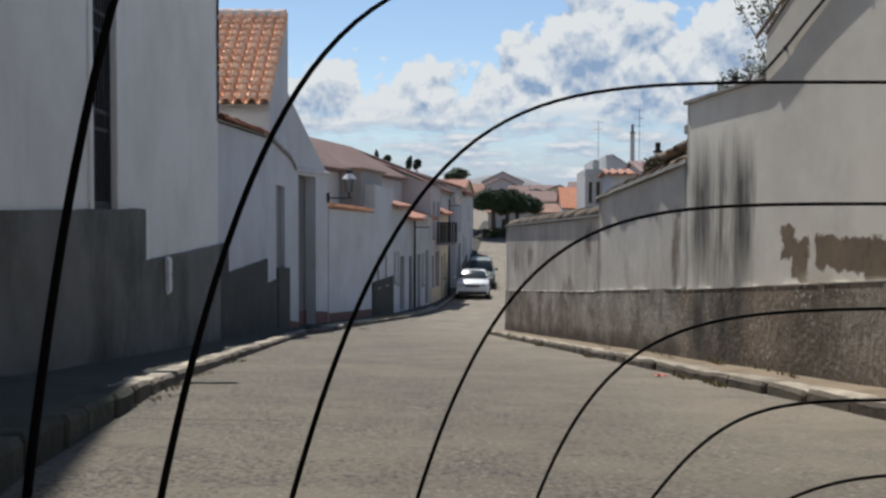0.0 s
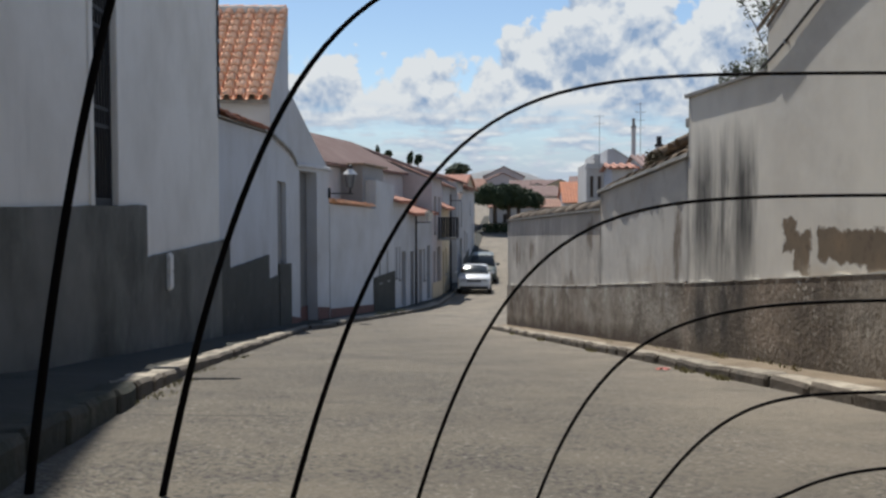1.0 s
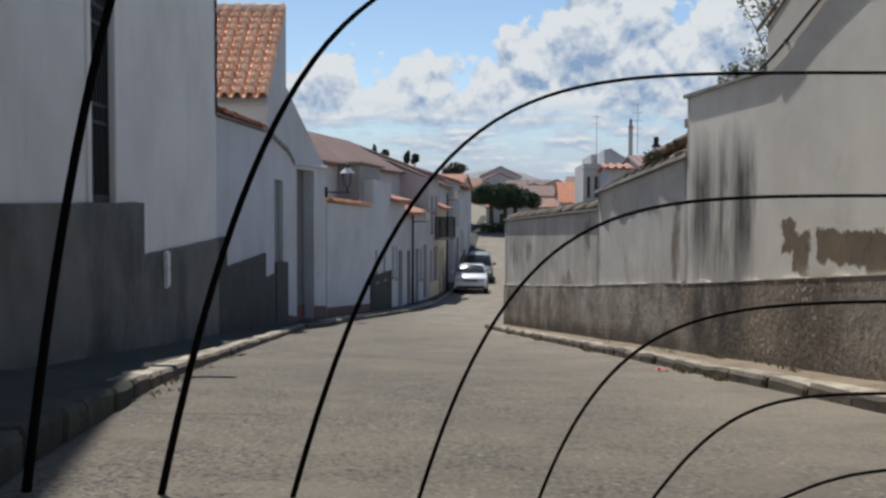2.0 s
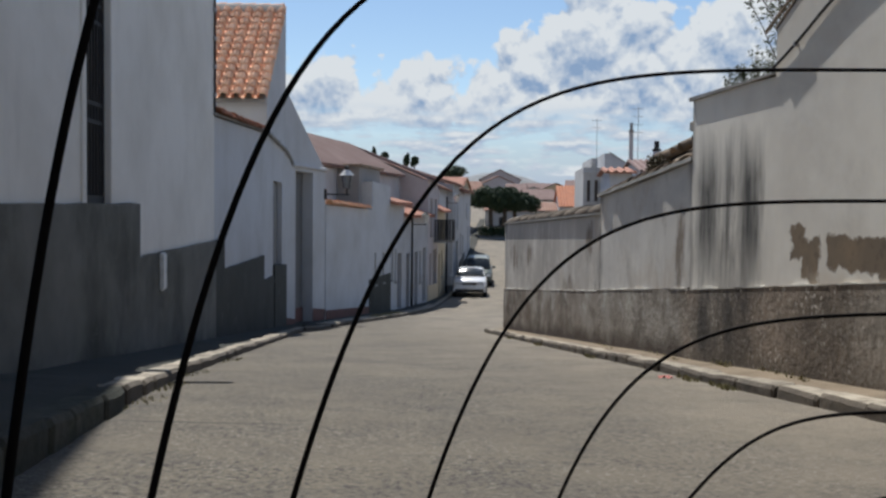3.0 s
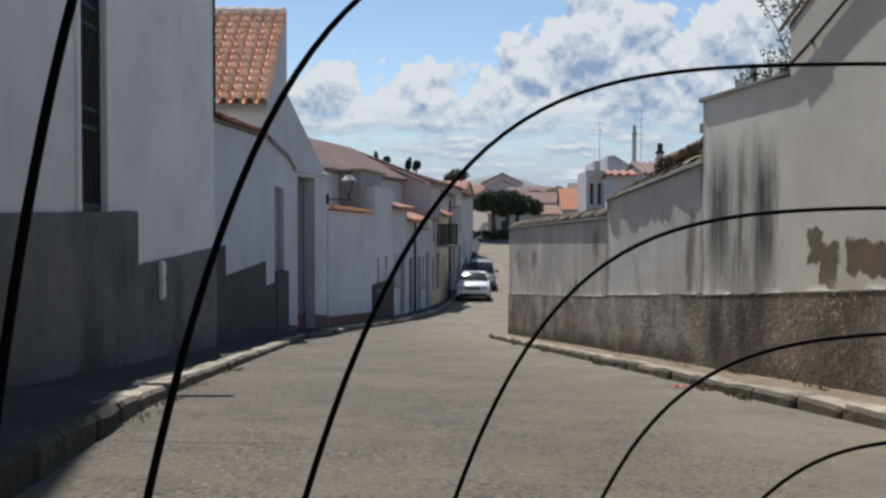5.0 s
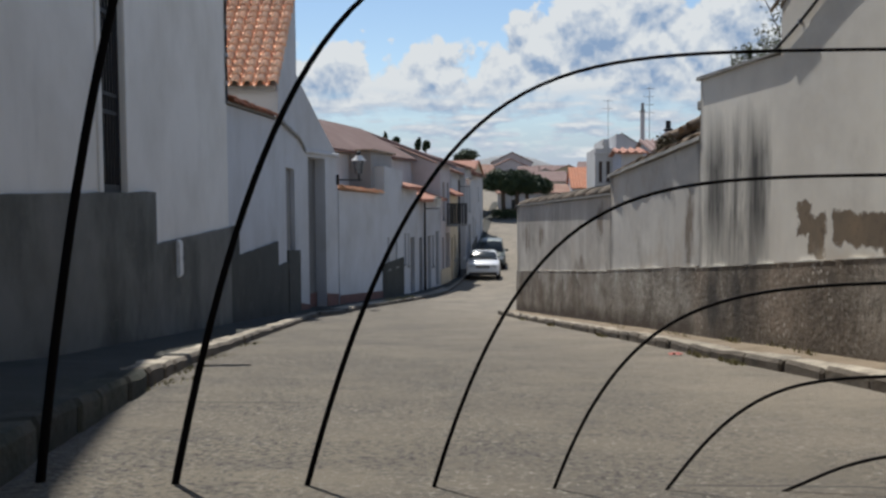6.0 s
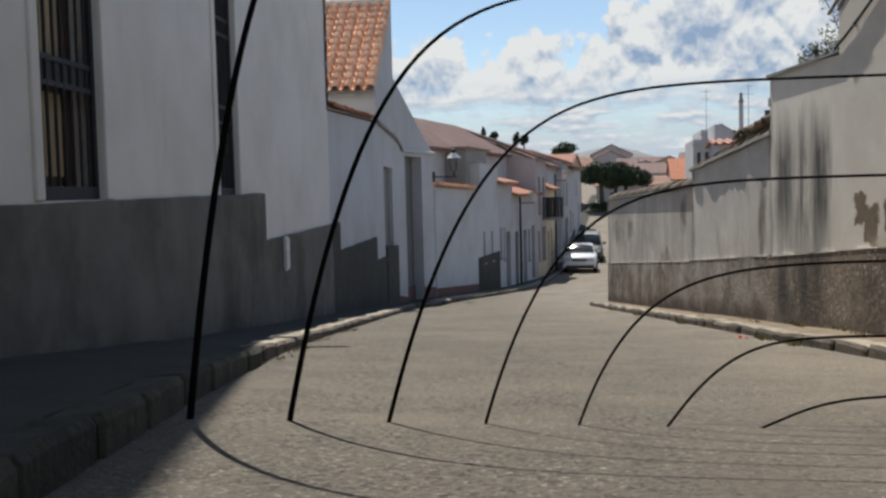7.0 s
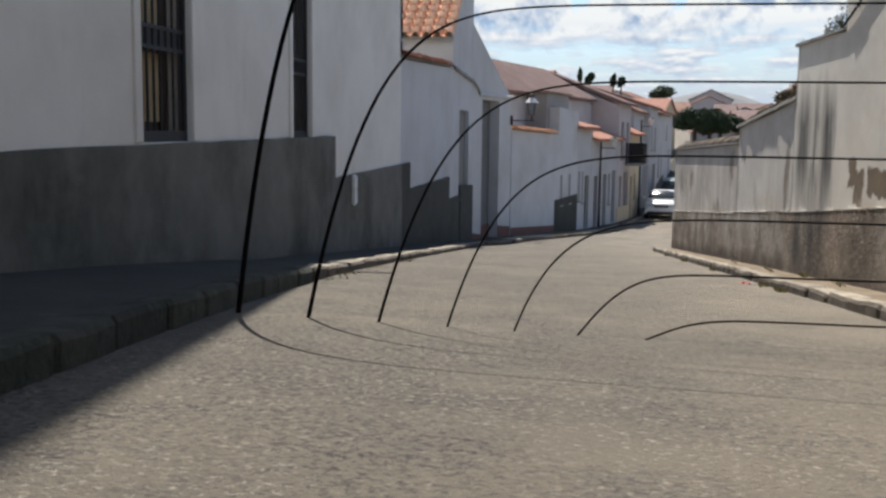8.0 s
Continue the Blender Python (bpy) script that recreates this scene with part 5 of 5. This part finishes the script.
flat_house(5.35, 58.0, 1.1, 6.0, -2.0, 4.35, WHITE_OLD, "pale town house with tall narrow windows", [(0.22, 0.42, 2.4, 3.6), (0.66, 0.86, 2.4, 3.6)])
flat_house(6.0, 60.0, 1.2, 6.0, -2.0, 5.0, WHITE_OLD, "grey town house behind the pale one", [(0.3, 0.7, 2.6, 3.9)])
gable_h = thing("house", pose(6.35, 56.0, 0), "white house with a tall bare gable end", "house")
part("wall", prism([(0.0, -2.0), (2.6, -2.0), (2.6, 3.6), (0.3, 5.05), (0.0, 5.05)], 0.0, 6.0), WHITE, gable_h)
part("verge", prism([(2.7, 3.55), (0.3, 5.06), (0.3, 5.12), (2.7, 3.62)], -0.05, 6.05), CEMENT, gable_h)
block_house("house", 7.0, 46.0, 8.0, 8.0, -2.0, 3.65, 4.35, WHITE, FADED, "white house with faded tile roof behind the wall", 0)
block_house("house", 4.88, 41.0, 0.9, 3.0, -2.0, 3.38, 3.58, WHITE, DULL_TILE, "low white outbuilding with orange tile edge", 0)


def chimney(x, y, z, w, h, mat, cap_mat, label):
    t = thing("chimney", pose(x, y, z), label, "chimney")
    part("shaft", soften(box(-w / 2, w / 2, -w / 2, w / 2, -0.6, h), 0.02, 1), mat, t)
    part("cap", soften(box(-w * 0.6, w * 0.6, -w * 0.6, w * 0.6, h, h + 0.12), 0.02, 1), cap_mat, t)
    part("flue", soften(box(-w * 0.35, w * 0.35, -w * 0.35, w * 0.35, h + 0.12, h + 0.5), 0.02, 1), cap_mat, t)


chimney(8.0, 48.5, 4.3, 0.32, 0.4, WHITE, IRON, "white chimney with black flue")
chimney(7.25, 52.0, 4.4, 0.21, 1.5, WHITE_OLD, CEMENT, "tall slender grey chimney")


def antenna(x, y, z0, z1, label, bars):
    t = thing("antenna", pose(x, y, z0), label, "antenna", "roof antennas")
    h = z1 - z0
    bm = bmesh.new()
    bmesh.ops.create_cone(bm, cap_ends=True, segments=6, radius1=0.02, radius2=0.014, depth=h + 0.8, matrix=pose(0, 0, h / 2 - 0.4))
    part("mast", bm, STEEL, t)
    for k in range(bars):
        z = h - 0.12 - k * 0.42
        boom = part("boom", box(-0.3, 0.26, -0.008, 0.008, z, z + 0.014), STEEL, t)
        for i in range(5):
            part("element", box(-0.28 + i * 0.12, -0.272 + i * 0.12, -0.2, 0.2, z - 0.003, z + 0.018), STEEL, boom)


antenna(6.0, 57.0, 4.6, 7.1, "thin roof antenna on a tall mast", 2)
antenna(7.75, 53.0, 4.6, 7.35, "roof antenna with several cross booms", 4)

# ---- the village on the opposite rise ----
rv = random.Random(5)
TINTS = (WHITE, WHITE_OLD, CREAM, PINKISH, WHITE)
VILLAGE = ((-2.6, 150, 9, 4.6), (1.56, 118, 2.3, 4.7), (3.96, 112, 3.4, 3.9), (4.1, 150, 4.4, 6.4), (9.5, 140, 4.0, 4.7), (12, 132, 8, 4.6), (-9, 138, 8, 5.4), (-17, 126, 9, 6.6), (5.6, 178, 5, 6.6), (14, 170, 10, 6.2), (-24, 160, 10, 9.0), (20, 150, 10, 6.0), (-12, 180, 10, 8.6), (5, 215, 14, 8.6), (-26, 110, 9, 8.0), (-15, 100, 8, 6.4), (-9, 92, 6, 4.35), (26, 120, 9, 5.4), (15, 205, 10, 8.0))
for x, y, w, eave in VILLAGE:
    block_house("village_house", x, y, w, rv.uniform(6, 9), zr(y) - 2.5, eave - 0.7, eave + rv.uniform(0.5, 0.9), TINTS[rv.randrange(5)], (FADED, FAR_TILE, DULL_TILE, FADED)[rv.randrange(4)], "pale village house with terracotta roof on the rise", rv.uniform(-14, 14) + (90 if rv.random() < 0.35 else 0), [(w * f, w * f + 1.0, eave - 2.6, eave - 1.3) for f in (0.2, 0.55)], "village houses")
block_house("village_house", 6.75, 98.0, 2.4, 8.4, zr(98) - 1.5, 2.35, 4.5, WHITE, ORANGE_TILE, "small white house with steep bright orange roof", 0, (), "village houses")
block_house("village_house", 4.5, 165.0, 8.0, 6.7, zr(165) - 2.5, 7.2, 8.9, PINKISH, FADED, "pale village house with its gable to the street", 90, (), "village houses")
# a low mound far behind the village, in place of a distant gabled roof
hill_bm = bmesh.new()
grid = []
for i in range(41):
    row = []
    for k in range(9):
        x, y = -200 + i * 10, 560 + k * 25
        z = 18.0 * math.exp(-((x - 2) / 40) ** 2) + 19 * math.exp(-((x + 70) / 60) ** 2) + 15 * math.exp(-((x - 70) / 80) ** 2)
        z = z * math.sin(math.pi * k / 8) * (1 + 0.12 * noise.noise((x * 0.03, y * 0.03, 1.0))) - 1.0
        row.append(hill_bm.verts.new((x, y, z)))
    grid.append(row)
for a, b in zip(grid, grid[1:]):
    for k in range(8):
        hill_bm.faces.new((a[k], b[k], b[k + 1], a[k + 1]))
bmesh.ops.recalc_face_normals(hill_bm, faces=hill_bm.faces)
tagged(part("hill", hill_bm, HILL, smooth=True), "low hazed mound in place of a gabled roof far behind the village", "hill", kind="structure")
# white wall closing the street at the bend
block_house("village_house", -0.7, 101.0, 7.5, 7.0, -1.0, 1.9, 2.8, WHITE, FAR_TILE, "white house behind the pine trees", 0, [(1.4, 2.2, -0.2, 1.2), (4.2, 5.0, -0.2, 1.2)], "village houses")


# ---- trees ----
def leaf_clump(bm, centre, radii, count, size, rng, flat=0.5):
    for _ in range(count):
        d = Vector((rng.gauss(0, 1), rng.gauss(0, 1), rng.gauss(0, 1))).normalized() * rng.uniform(0.55, 1.0)
        p = Vector(centre) + Vector((d.x * radii[0], d.y * radii[1], d.z * radii[2]))
        s = size * rng.uniform(0.6, 1.3)
        e = Euler((rng.uniform(-1, 1), rng.uniform(-1, 1), rng.uniform(0, 6.28)))
        m = Matrix.Translation(p) @ e.to_matrix().to_4x4()
        v = [bm.verts.new(m @ Vector(q)) for q in ((-s, 0, 0), (0, -s * flat, s * 0.15), (s, 0, 0), (0, s * flat, s * 0.15))]
        bm.faces.new(v)


def limb(bm, a, b, r0, r1, seg=7):
    d = Vector(b) - Vector(a)
    q = d.to_track_quat("Z", "Y").to_matrix().to_4x4()
    bmesh.ops.create_cone(bm, cap_ends=True, segments=seg, radius1=r0, radius2=r1, depth=d.length, matrix=Matrix.Translation((Vector(a) + Vector(b)) / 2) @ q)


def stone_pine(x, y, z, height, spread, seed):
    rng = random.Random(seed)
    t = thing("pine_tree", pose(x, y, z), "dark green umbrella pine with bare trunk", "tree", "pines at the end of the street")
    bm = bmesh.new()
    fork = Vector((rng.uniform(-0.15, 0.15), 0, height * 0.55))
    limb(bm, (0, 0, -0.3), fork, 0.26, 0.17)
    tips = []
    for k in range(6):
        a = k * 1.05 + rng.uniform(-0.3, 0.3)
        tip = Vector((math.cos(a) * spread * 0.55, math.sin(a) * spread * 0.55, height * rng.uniform(0.72, 0.85)))
        limb(bm, fork, tip, 0.12, 0.04, 5)
        tips.append(tip)
    part("trunk", bm, BARK, t)
    bm = bmesh.new()
    for k in range(16):
        a, r = rng.uniform(0, 6.28), spread * math.sqrt(rng.random()) * 0.8
        c = (math.cos(a) * r, math.sin(a) * r, height * 0.72 + rng.uniform(-0.25, 0.15) - 0.16 * (r / spread) ** 2 * height)
        leaf_clump(bm, c, (spread * 0.45, spread * 0.45, height * 0.17), 620, 0.15, rng)
    part("crown", bm, PINE, t)


stone_pine(-0.05, 90.5, zr(90.5), 5.1, 2.2, 1)
stone_pine(1.1, 92.0, zr(92), 5.0, 2.1, 2)
stone_pine(2.2, 93.5, zr(93.5), 4.3, 2.1, 3)


def hedge(x0, x1, y, h, seed):
    rng = random.Random(seed)
    t = thing("hedge", pose(x0, y, zr(y)), "low dark hedge under the pines at the street's end", "hedge")
    bm = bmesh.new()
    limb(bm, (0.2, 0.0, 0.25), (x1 - x0 - 0.2, 0.0, 0.25), 0.06, 0.06, 5)
    part("branch", bm, BARK, t)
    bm = bmesh.new()
    for k in range(int((x1 - x0) / 0.3)):
        leaf_clump(bm, (k * 0.3, rng.uniform(-0.15, 0.15), h * rng.uniform(0.45, 0.6)), (0.35, 0.3, h * 0.5), 160, 0.12, rng)
    part("foliage", bm, PINE, t)


hedge(-0.9, 1.6, 89.4, 0.9, 12)


def far_tree(x, y, z, h, w, seed, tall=False):
    rng = random.Random(seed)
    t = thing("tree", pose(x, y, z), "small dark tree on the far skyline", "tree", "skyline trees")
    bm = bmesh.new()
    limb(bm, (0, 0, -1.5), (0, 0, h * 0.5), 0.18, 0.08, 5)
    part("trunk", bm, BARK, t)
    bm = bmesh.new()
    for k in range(7):
        c = (rng.uniform(-w, w) * 0.5, rng.uniform(-w, w) * 0.5, h * rng.uniform(0.4, 0.85))
        leaf_clump(bm, c, (w * 0.5, w * 0.5, h * (0.22 if not tall else 0.3)), 130, 0.28, rng)
    part("crown", bm, PINE, t)


far_tree(-18.4, 150, 8.5, 2.8, 0.3, 5, True)
far_tree(-16.9, 150, 8.4, 2.4, 0.8, 4)
far_tree(-13.3, 150, 8.3, 2.0, 0.5, 7, True)
far_tree(-12.1, 150, 8.1, 2.0, 0.8, 6)
far_tree(-5.9, 150, 5.6, 3.7, 2.5, 8)


def sprig_shrub(m, stems, height, seed, label, spread=0.15, mat=None):
    rng = random.Random(seed)
    t = thing("shrub", m, label, "shrub", "shrubs over the wall")
    wood, leaves = bmesh.new(), bmesh.new()
    for k in range(stems):
        p = Vector((rng.uniform(-spread, spread), rng.uniform(-0.1, 0.1), 0))
        d = Vector((rng.uniform(-0.3, 0.75), rng.uniform(-0.3, 0.3), 1)).normalized()
        r = 0.008
        for i in range(7):
            q = p + d * height / 7
            limb(wood, p, q, r, r * 0.85, 4)
            for _ in range(14):
                leaf_clump(leaves, p.lerp(q, rng.random()), (0.07, 0.07, 0.07), 1, 0.026, rng, 0.35)
            p, r = q, r * 0.85
            d = (d + Vector((rng.uniform(-0.3, 0.3), rng.uniform(-0.3, 0.3), rng.uniform(-0.1, 0.3)))).normalized()
    tagged(part("stem", wood, BARK, t), "thin woody stems", kind="stuff")
    part("foliage", leaves, mat or LEAF, t)


sprig_shrub(RM @ pose(ur(9.14), -0.4, 2.8), 35, 0.95, 3, "wild grey-green shrub growing on the wall top")
sprig_shrub(RM @ pose(ur(9.85), -0.30, 2.84), 5, 0.34, 4, "low weed sprouting from the wall coping")
sprig_shrub(RM @ pose(ur(10.3), -0.30, 2.84), 4, 0.26, 5, "low weed sprouting from the wall coping")

sprig_shrub(RM @ pose(ur(12.95), -0.38, 2.14), 20, 0.22, 6, "tangle of dry brown weeds on the broken shed roof", 0.3, DRY)


# ---- parked vehicles ----
def car_wheel(parent, x, y, r):
    bm = bmesh.new()
    bmesh.ops.create_cone(bm, cap_ends=True, segments=20, radius1=r, radius2=r, depth=0.2, matrix=pose(x, y, r, 0, 90, 0))
    bmesh.ops.bevel(bm, geom=[e for e in bm.edges if len(e.link_faces) == 2 and any(len(f.verts) > 6 for f in e.link_faces)], offset=0.03, segments=2, affect="EDGES")
    w = part("wheel", bm, RUBBER, parent, "black tyre")
    bm = bmesh.new()
    bmesh.ops.create_cone(bm, cap_ends=True, segments=16, radius1=r * 0.62, radius2=r * 0.62, depth=0.215, matrix=pose(x, y, r, 0, 90, 0))
    part("rim", bm, RIM, w, "metal wheel rim")


def parked_car(m, label, paint, w, l, h, bonnet, screen_rake, boxy=False):
    """A car whose front looks towards -y."""
    t = thing("car", m, label, "car", "parked cars")
    hw = w / 2
    # lower body: cross-sections from the nose to the tail
    stations = ((0.0, 0.80, 0.34, 0.64), (0.05, 0.90, 0.27, 0.74), (0.22, 0.97, 0.23, 0.85), (bonnet * 0.6, 0.995, 0.21, 0.93), (bonnet + 0.1, 1.0, 0.20, 0.985), (l * 0.6, 1.0, 0.20, 0.99), (l - 0.5, 0.99, 0.22, 0.98), (l - 0.1, 0.94, 0.27, 0.93), (l, 0.84, 0.36, 0.82))
    bm = bmesh.new()
    rings = []
    for y, f, lo, belt in stations:
        ww = hw * f
        half = [(0.0, lo), (ww * 0.82, lo), (ww * 0.985, lo + 0.10), (ww, (lo + belt) / 2), (ww * 0.975, belt - 0.09), (ww * 0.90, belt - 0.02), (ww * 0.55, belt + 0.018), (0.0, belt + 0.03)]
        rings.append([bm.verts.new((x, y, z)) for x, z in half] + [bm.verts.new((-x, y, z)) for x, z in half[-2:0:-1]])
    n = len(rings[0])
    for r0, r1 in zip(rings, rings[1:]):
        for i in range(n):
            bm.faces.new((r0[i], r0[(i + 1) % n], r1[(i + 1) % n], r1[i]))
    bm.faces.new(rings[0])
    bm.faces.new(rings[-1])
    bmesh.ops.recalc_face_normals(bm, faces=bm.faces)
    part("body", bm, paint, t, smooth=True)
    # cabin: pillars and roof
    bm = bmesh.new()
    low_r, high_r, top_r = [], [], []
    for ring, z, ins, ya, yb in ((low_r, 0.96, 0.09, bonnet, l - 0.12), (high_r, h - 0.06, 0.20, bonnet + screen_rake, l - 0.50), (top_r, h, 0.34, bonnet + screen_rake + 0.22, l - 0.68)):
        for x, y in ((-1, ya), (0, ya - 0.03), (1, ya), (1, yb), (0, yb + 0.03), (-1, yb)):
            ring.append(bm.verts.new((x * (hw - ins), y, z)))
    for r0, r1 in ((low_r, high_r), (high_r, top_r)):
        for i in range(6):
            bm.faces.new((r0[i], r0[(i + 1) % 6], r1[(i + 1) % 6], r1[i]))
    bm.faces.new(low_r[::-1])
    bm.faces.new(top_r)
    bmesh.ops.recalc_face_normals(bm, faces=bm.faces)
    bmesh.ops.bevel(bm, geom=bm.edges[:], offset=0.02, segments=2, affect="EDGES", clamp_overlap=True)
    part("cabin", bm, paint, t)
    y0, z0, y1, z1 = bonnet + 0.03, 1.01, bonnet + screen_rake - 0.02, h - 0.09
    ny, nz = -(z1 - z0), (y1 - y0)
    ln = math.hypot(ny, nz)
    bm = bmesh.new()
    wl0, wl1 = hw - 0.13, hw - 0.24
    grid = []
    for j in range(5):
        f = j / 4
        row = []
        for i in range(13):
            g = i / 6 - 1
            bulge = 0.03 + 0.07 * (1 - g * g) + 0.035 * (1 - (2 * f - 1) ** 2)
            row.append(bm.verts.new((g * (wl0 + (wl1 - wl0) * f), y0 + (y1 - y0) * f + ny / ln * bulge, z0 + (z1 - z0) * f + nz / ln * bulge)))
        grid.append(row)
    for r0, r1 in zip(grid, grid[1:]):
        for i in range(12):
            bm.faces.new((r0[i], r0[i + 1], r1[i + 1], r1[i]))
    part("windscreen", bm, SCREEN, t, "sloping windscreen catching the light", smooth=True)
    for sgn in (-1, 1):
        bm = prism([(bonnet + 0.35, 1.0), (bonnet + screen_rake + 0.2, h - 0.12), (l - 0.7, h - 0.14), (l - 0.45, 1.02)], 0, 0.012)
        bmesh.ops.rotate(bm, cent=(0, 0, 0), matrix=Euler((0, 0, math.pi / 2)).to_matrix(), verts=bm.verts)
        for v in bm.verts:
            v.co.x = sgn * (hw - 0.09 - (v.co.z - 0.96) * 0.11 / (h - 1.02) + 0.006 + 0.008 * (abs(v.co.x) > 0.006))
        part("side_window", bm, SCREEN, t)
        part("headlight", soften(box(sgn * hw * 0.62 - 0.17, sgn * hw * 0.62 + 0.17, -0.015, 0.12, 0.6, 0.76), 0.03), LENS, t, "clear headlamp")
        part("mirror", soften(box(sgn * (hw + 0.09) - 0.1, sgn * (hw + 0.09) + 0.1, bonnet + 0.5, bonnet + 0.58, 0.98, 1.12), 0.025), paint, t)
    grille = part("grille", soften(box(-hw * 0.42, hw * 0.42, -0.02, 0.05, 0.6, 0.74), 0.015, 1), RUBBER, t, "black radiator grille")
    for k in range(3):
        part("grille_bar", box(-hw * 0.4, hw * 0.4, -0.028, -0.021, 0.625 + k * 0.04, 0.637 + k * 0.04), RIM, grille)
    bump = part("bumper", soften(box(-hw + 0.04, hw - 0.04, -0.07, 0.16, 0.27, 0.5), 0.04), paint, t, "painted front bumper")
    part("air_intake", soften(box(-hw * 0.85, hw * 0.85, -0.078, -0.02, 0.25, 0.41), 0.015, 1), RUBBER, bump, "black lower intake")
    part("number_plate", box(-0.25, 0.25, -0.085, -0.079, 0.42, 0.5), ENAMEL, bump, "white plate")
    for y in (0.72, l - 0.75):
        for sgn in (-1, 1):
            car_wheel(t, sgn * (hw - 0.09), y, 0.31)
    return t


def slope_deg(y):
    return math.degrees(math.atan2(zr(y + 2) - zr(y - 2), 4))


parked_car(pose(-1.0, 48.6, zr(48.6), slope_deg(50), 0, 0), "white hatchback car parked against the kerb", CARWHITE, 1.68, 3.9, 1.42, 0.95, 0.56)
parked_car(pose(-0.75, 57.5, zr(57.5), slope_deg(59), 0, 0), "dark grey-green van parked behind the white car", CARGREEN, 1.7, 4.1, 1.62, 0.8, 0.55)


# ---- small things on the ground ----
def grass_tuft(name, cx, cy, lx, ly, z, count, h, seed, label):
    rng = random.Random(seed)
    bm = bmesh.new()
    for _ in range(count):
        x, y = cx + rng.uniform(-lx, lx), cy + rng.uniform(-ly, ly)
        zz = (z(y) if callable(z) else z)
        a, hh = rng.uniform(0, 6.28), h * rng.uniform(0.4, 1.2)
        dx, dy = math.cos(a), math.sin(a)
        s = 0.006
        lean = rng.uniform(0.1, 0.6) * hh
        v = [bm.verts.new(p) for p in ((x - dy * s, y + dx * s, zz), (x + dy * s, y - dx * s, zz), (x + dx * lean, y + dy * lean, zz + hh))]
        bm.faces.new(v)
    ob = part(name, bm, GRASS)
    return tagged(ob, label, "grass", kind="stuff")


for k, y in enumerate((29.0, 30.2, 31.3)):
    grass_tuft("grass", kerb2(y) - 0.22, y, 0.16, 0.6, lambda q: zr(q) + 0.08, 260, 0.08, k, "sparse dry grass along the kerb")
for k, y in enumerate((8.2, 9.0, 12.5, 16.0, 19.0)):
    grass_tuft("grass", kerb_right(y) - 0.04, y, 0.05, 0.3, zr, 130, 0.04, 20 + k, "weeds in the gutter along the kerb")
for k, y in enumerate((6.2, 7.2, 8.6, 10.4)):
    grass_tuft("grass", kerb_left(y) + 0.05, y, 0.07, 0.4, zr, 60, 0.028, 40 + k, "weeds in the gutter along the kerb")
for k, (y, run, n) in enumerate(((6.6, 1.3, 50), (8.6, 0.9, 75), (9.7, 0.35, 60), (11.6, 1.4, 45), (14.0, 1.2, 30))):
    grass_tuft("grass", right_x(y) - 0.06, y, 0.035, run, lambda q: zr(q) + 0.09, n, 0.05, 60 + k, "dry weeds at the foot of the wall")

litter = thing("litter", pose(kerb_right(9.0) - 0.22, 9.0, zr(9.0)), "crumpled red scrap of paper in the gutter", "litter")
bm = bmesh.new()
bmesh.ops.create_grid(bm, x_segments=6, y_segments=4, size=0.06)
for v in bm.verts:
    v.co.z = 0.02 + 0.025 * noise.noise(v.co * 30)
    v.co.y *= 0.6
part("scrap", bm, LITTER, litter)


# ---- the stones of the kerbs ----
# the shaded near run takes the darker copies
kerb_run(pave_l, kerb_left, -6.5, 6.0, rise_left, 1, 8, SHADED_STONES)
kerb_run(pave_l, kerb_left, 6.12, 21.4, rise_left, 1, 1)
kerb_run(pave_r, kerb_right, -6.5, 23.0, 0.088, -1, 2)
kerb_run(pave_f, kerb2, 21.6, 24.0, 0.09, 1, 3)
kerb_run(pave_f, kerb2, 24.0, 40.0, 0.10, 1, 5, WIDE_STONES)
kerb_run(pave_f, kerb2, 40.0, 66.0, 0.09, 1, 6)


# ---- the heating wires ----
WY = 3.35


def wire_point(u, v):
    """From the upright sheet's own grid (thousandths, u to the right, v up) to the world."""
    k = 1.0 + 0.0000574 * u - 0.0000393 * v
    return Vector((0.189 + 2.793 * (0.001 * u - 0.0574) / k, WY, 1.658 + 2.793 * (0.001 * v - 0.0385) / k))


# foot along the sheet, height of the level part over the foot, how fast it bends over, and how that grows
WIRES = ((-435, 843, 8.4, 6), (-294, 558, 8.0, 11), (-156, 433, 8.2, 11), (-24, 309, 10.5, 12), (102, 201, 13.2, 6), (224, 104, 13.0, 54), (372, 26, 17.0, 60))


def heating_wires():
    """Each wire rises steeply from its foot and bends over until it runs level."""
    root = thing("rear_window_heater", pose(0.1, WY, zr(WY)), "thin black rear-window heating wires in nested curves", "heating wires")
    inv = Matrix.Translation((-0.1, -WY, -zr(WY)))
    for foot, height, bend, grow in WIRES:
        slope = height * bend * 0.001
        pts = [(foot - 46.0 / slope, -256.4 - 46.0)]
        for i in range(61):
            dx = 1100.0 * (i / 60.0) ** 2
            pts.append((foot + dx, -256.4 + height * (1 - math.exp(-(bend * 0.001 * dx + grow * 1e-6 * dx * dx)))))
        cu = bpy.data.curves.new("wire", "CURVE")
        cu.dimensions, cu.bevel_depth, cu.bevel_resolution = "3D", 0.0050, 2
        sp = cu.splines.new("POLY")
        sp.points.add(len(pts) - 1)
        for (u, v), pt in zip(pts, sp.points):
            pt.co = (*(inv @ wire_point(u, v)), 1)
            pt.radius = 1.0 + 2.2 * max(0.0, 1 - (u + 456.0) / 520.0) ** 1.3
        cu.materials.append(WIRE)
        ob = new("wire", cu)
        ob.parent = root


heating_wires()
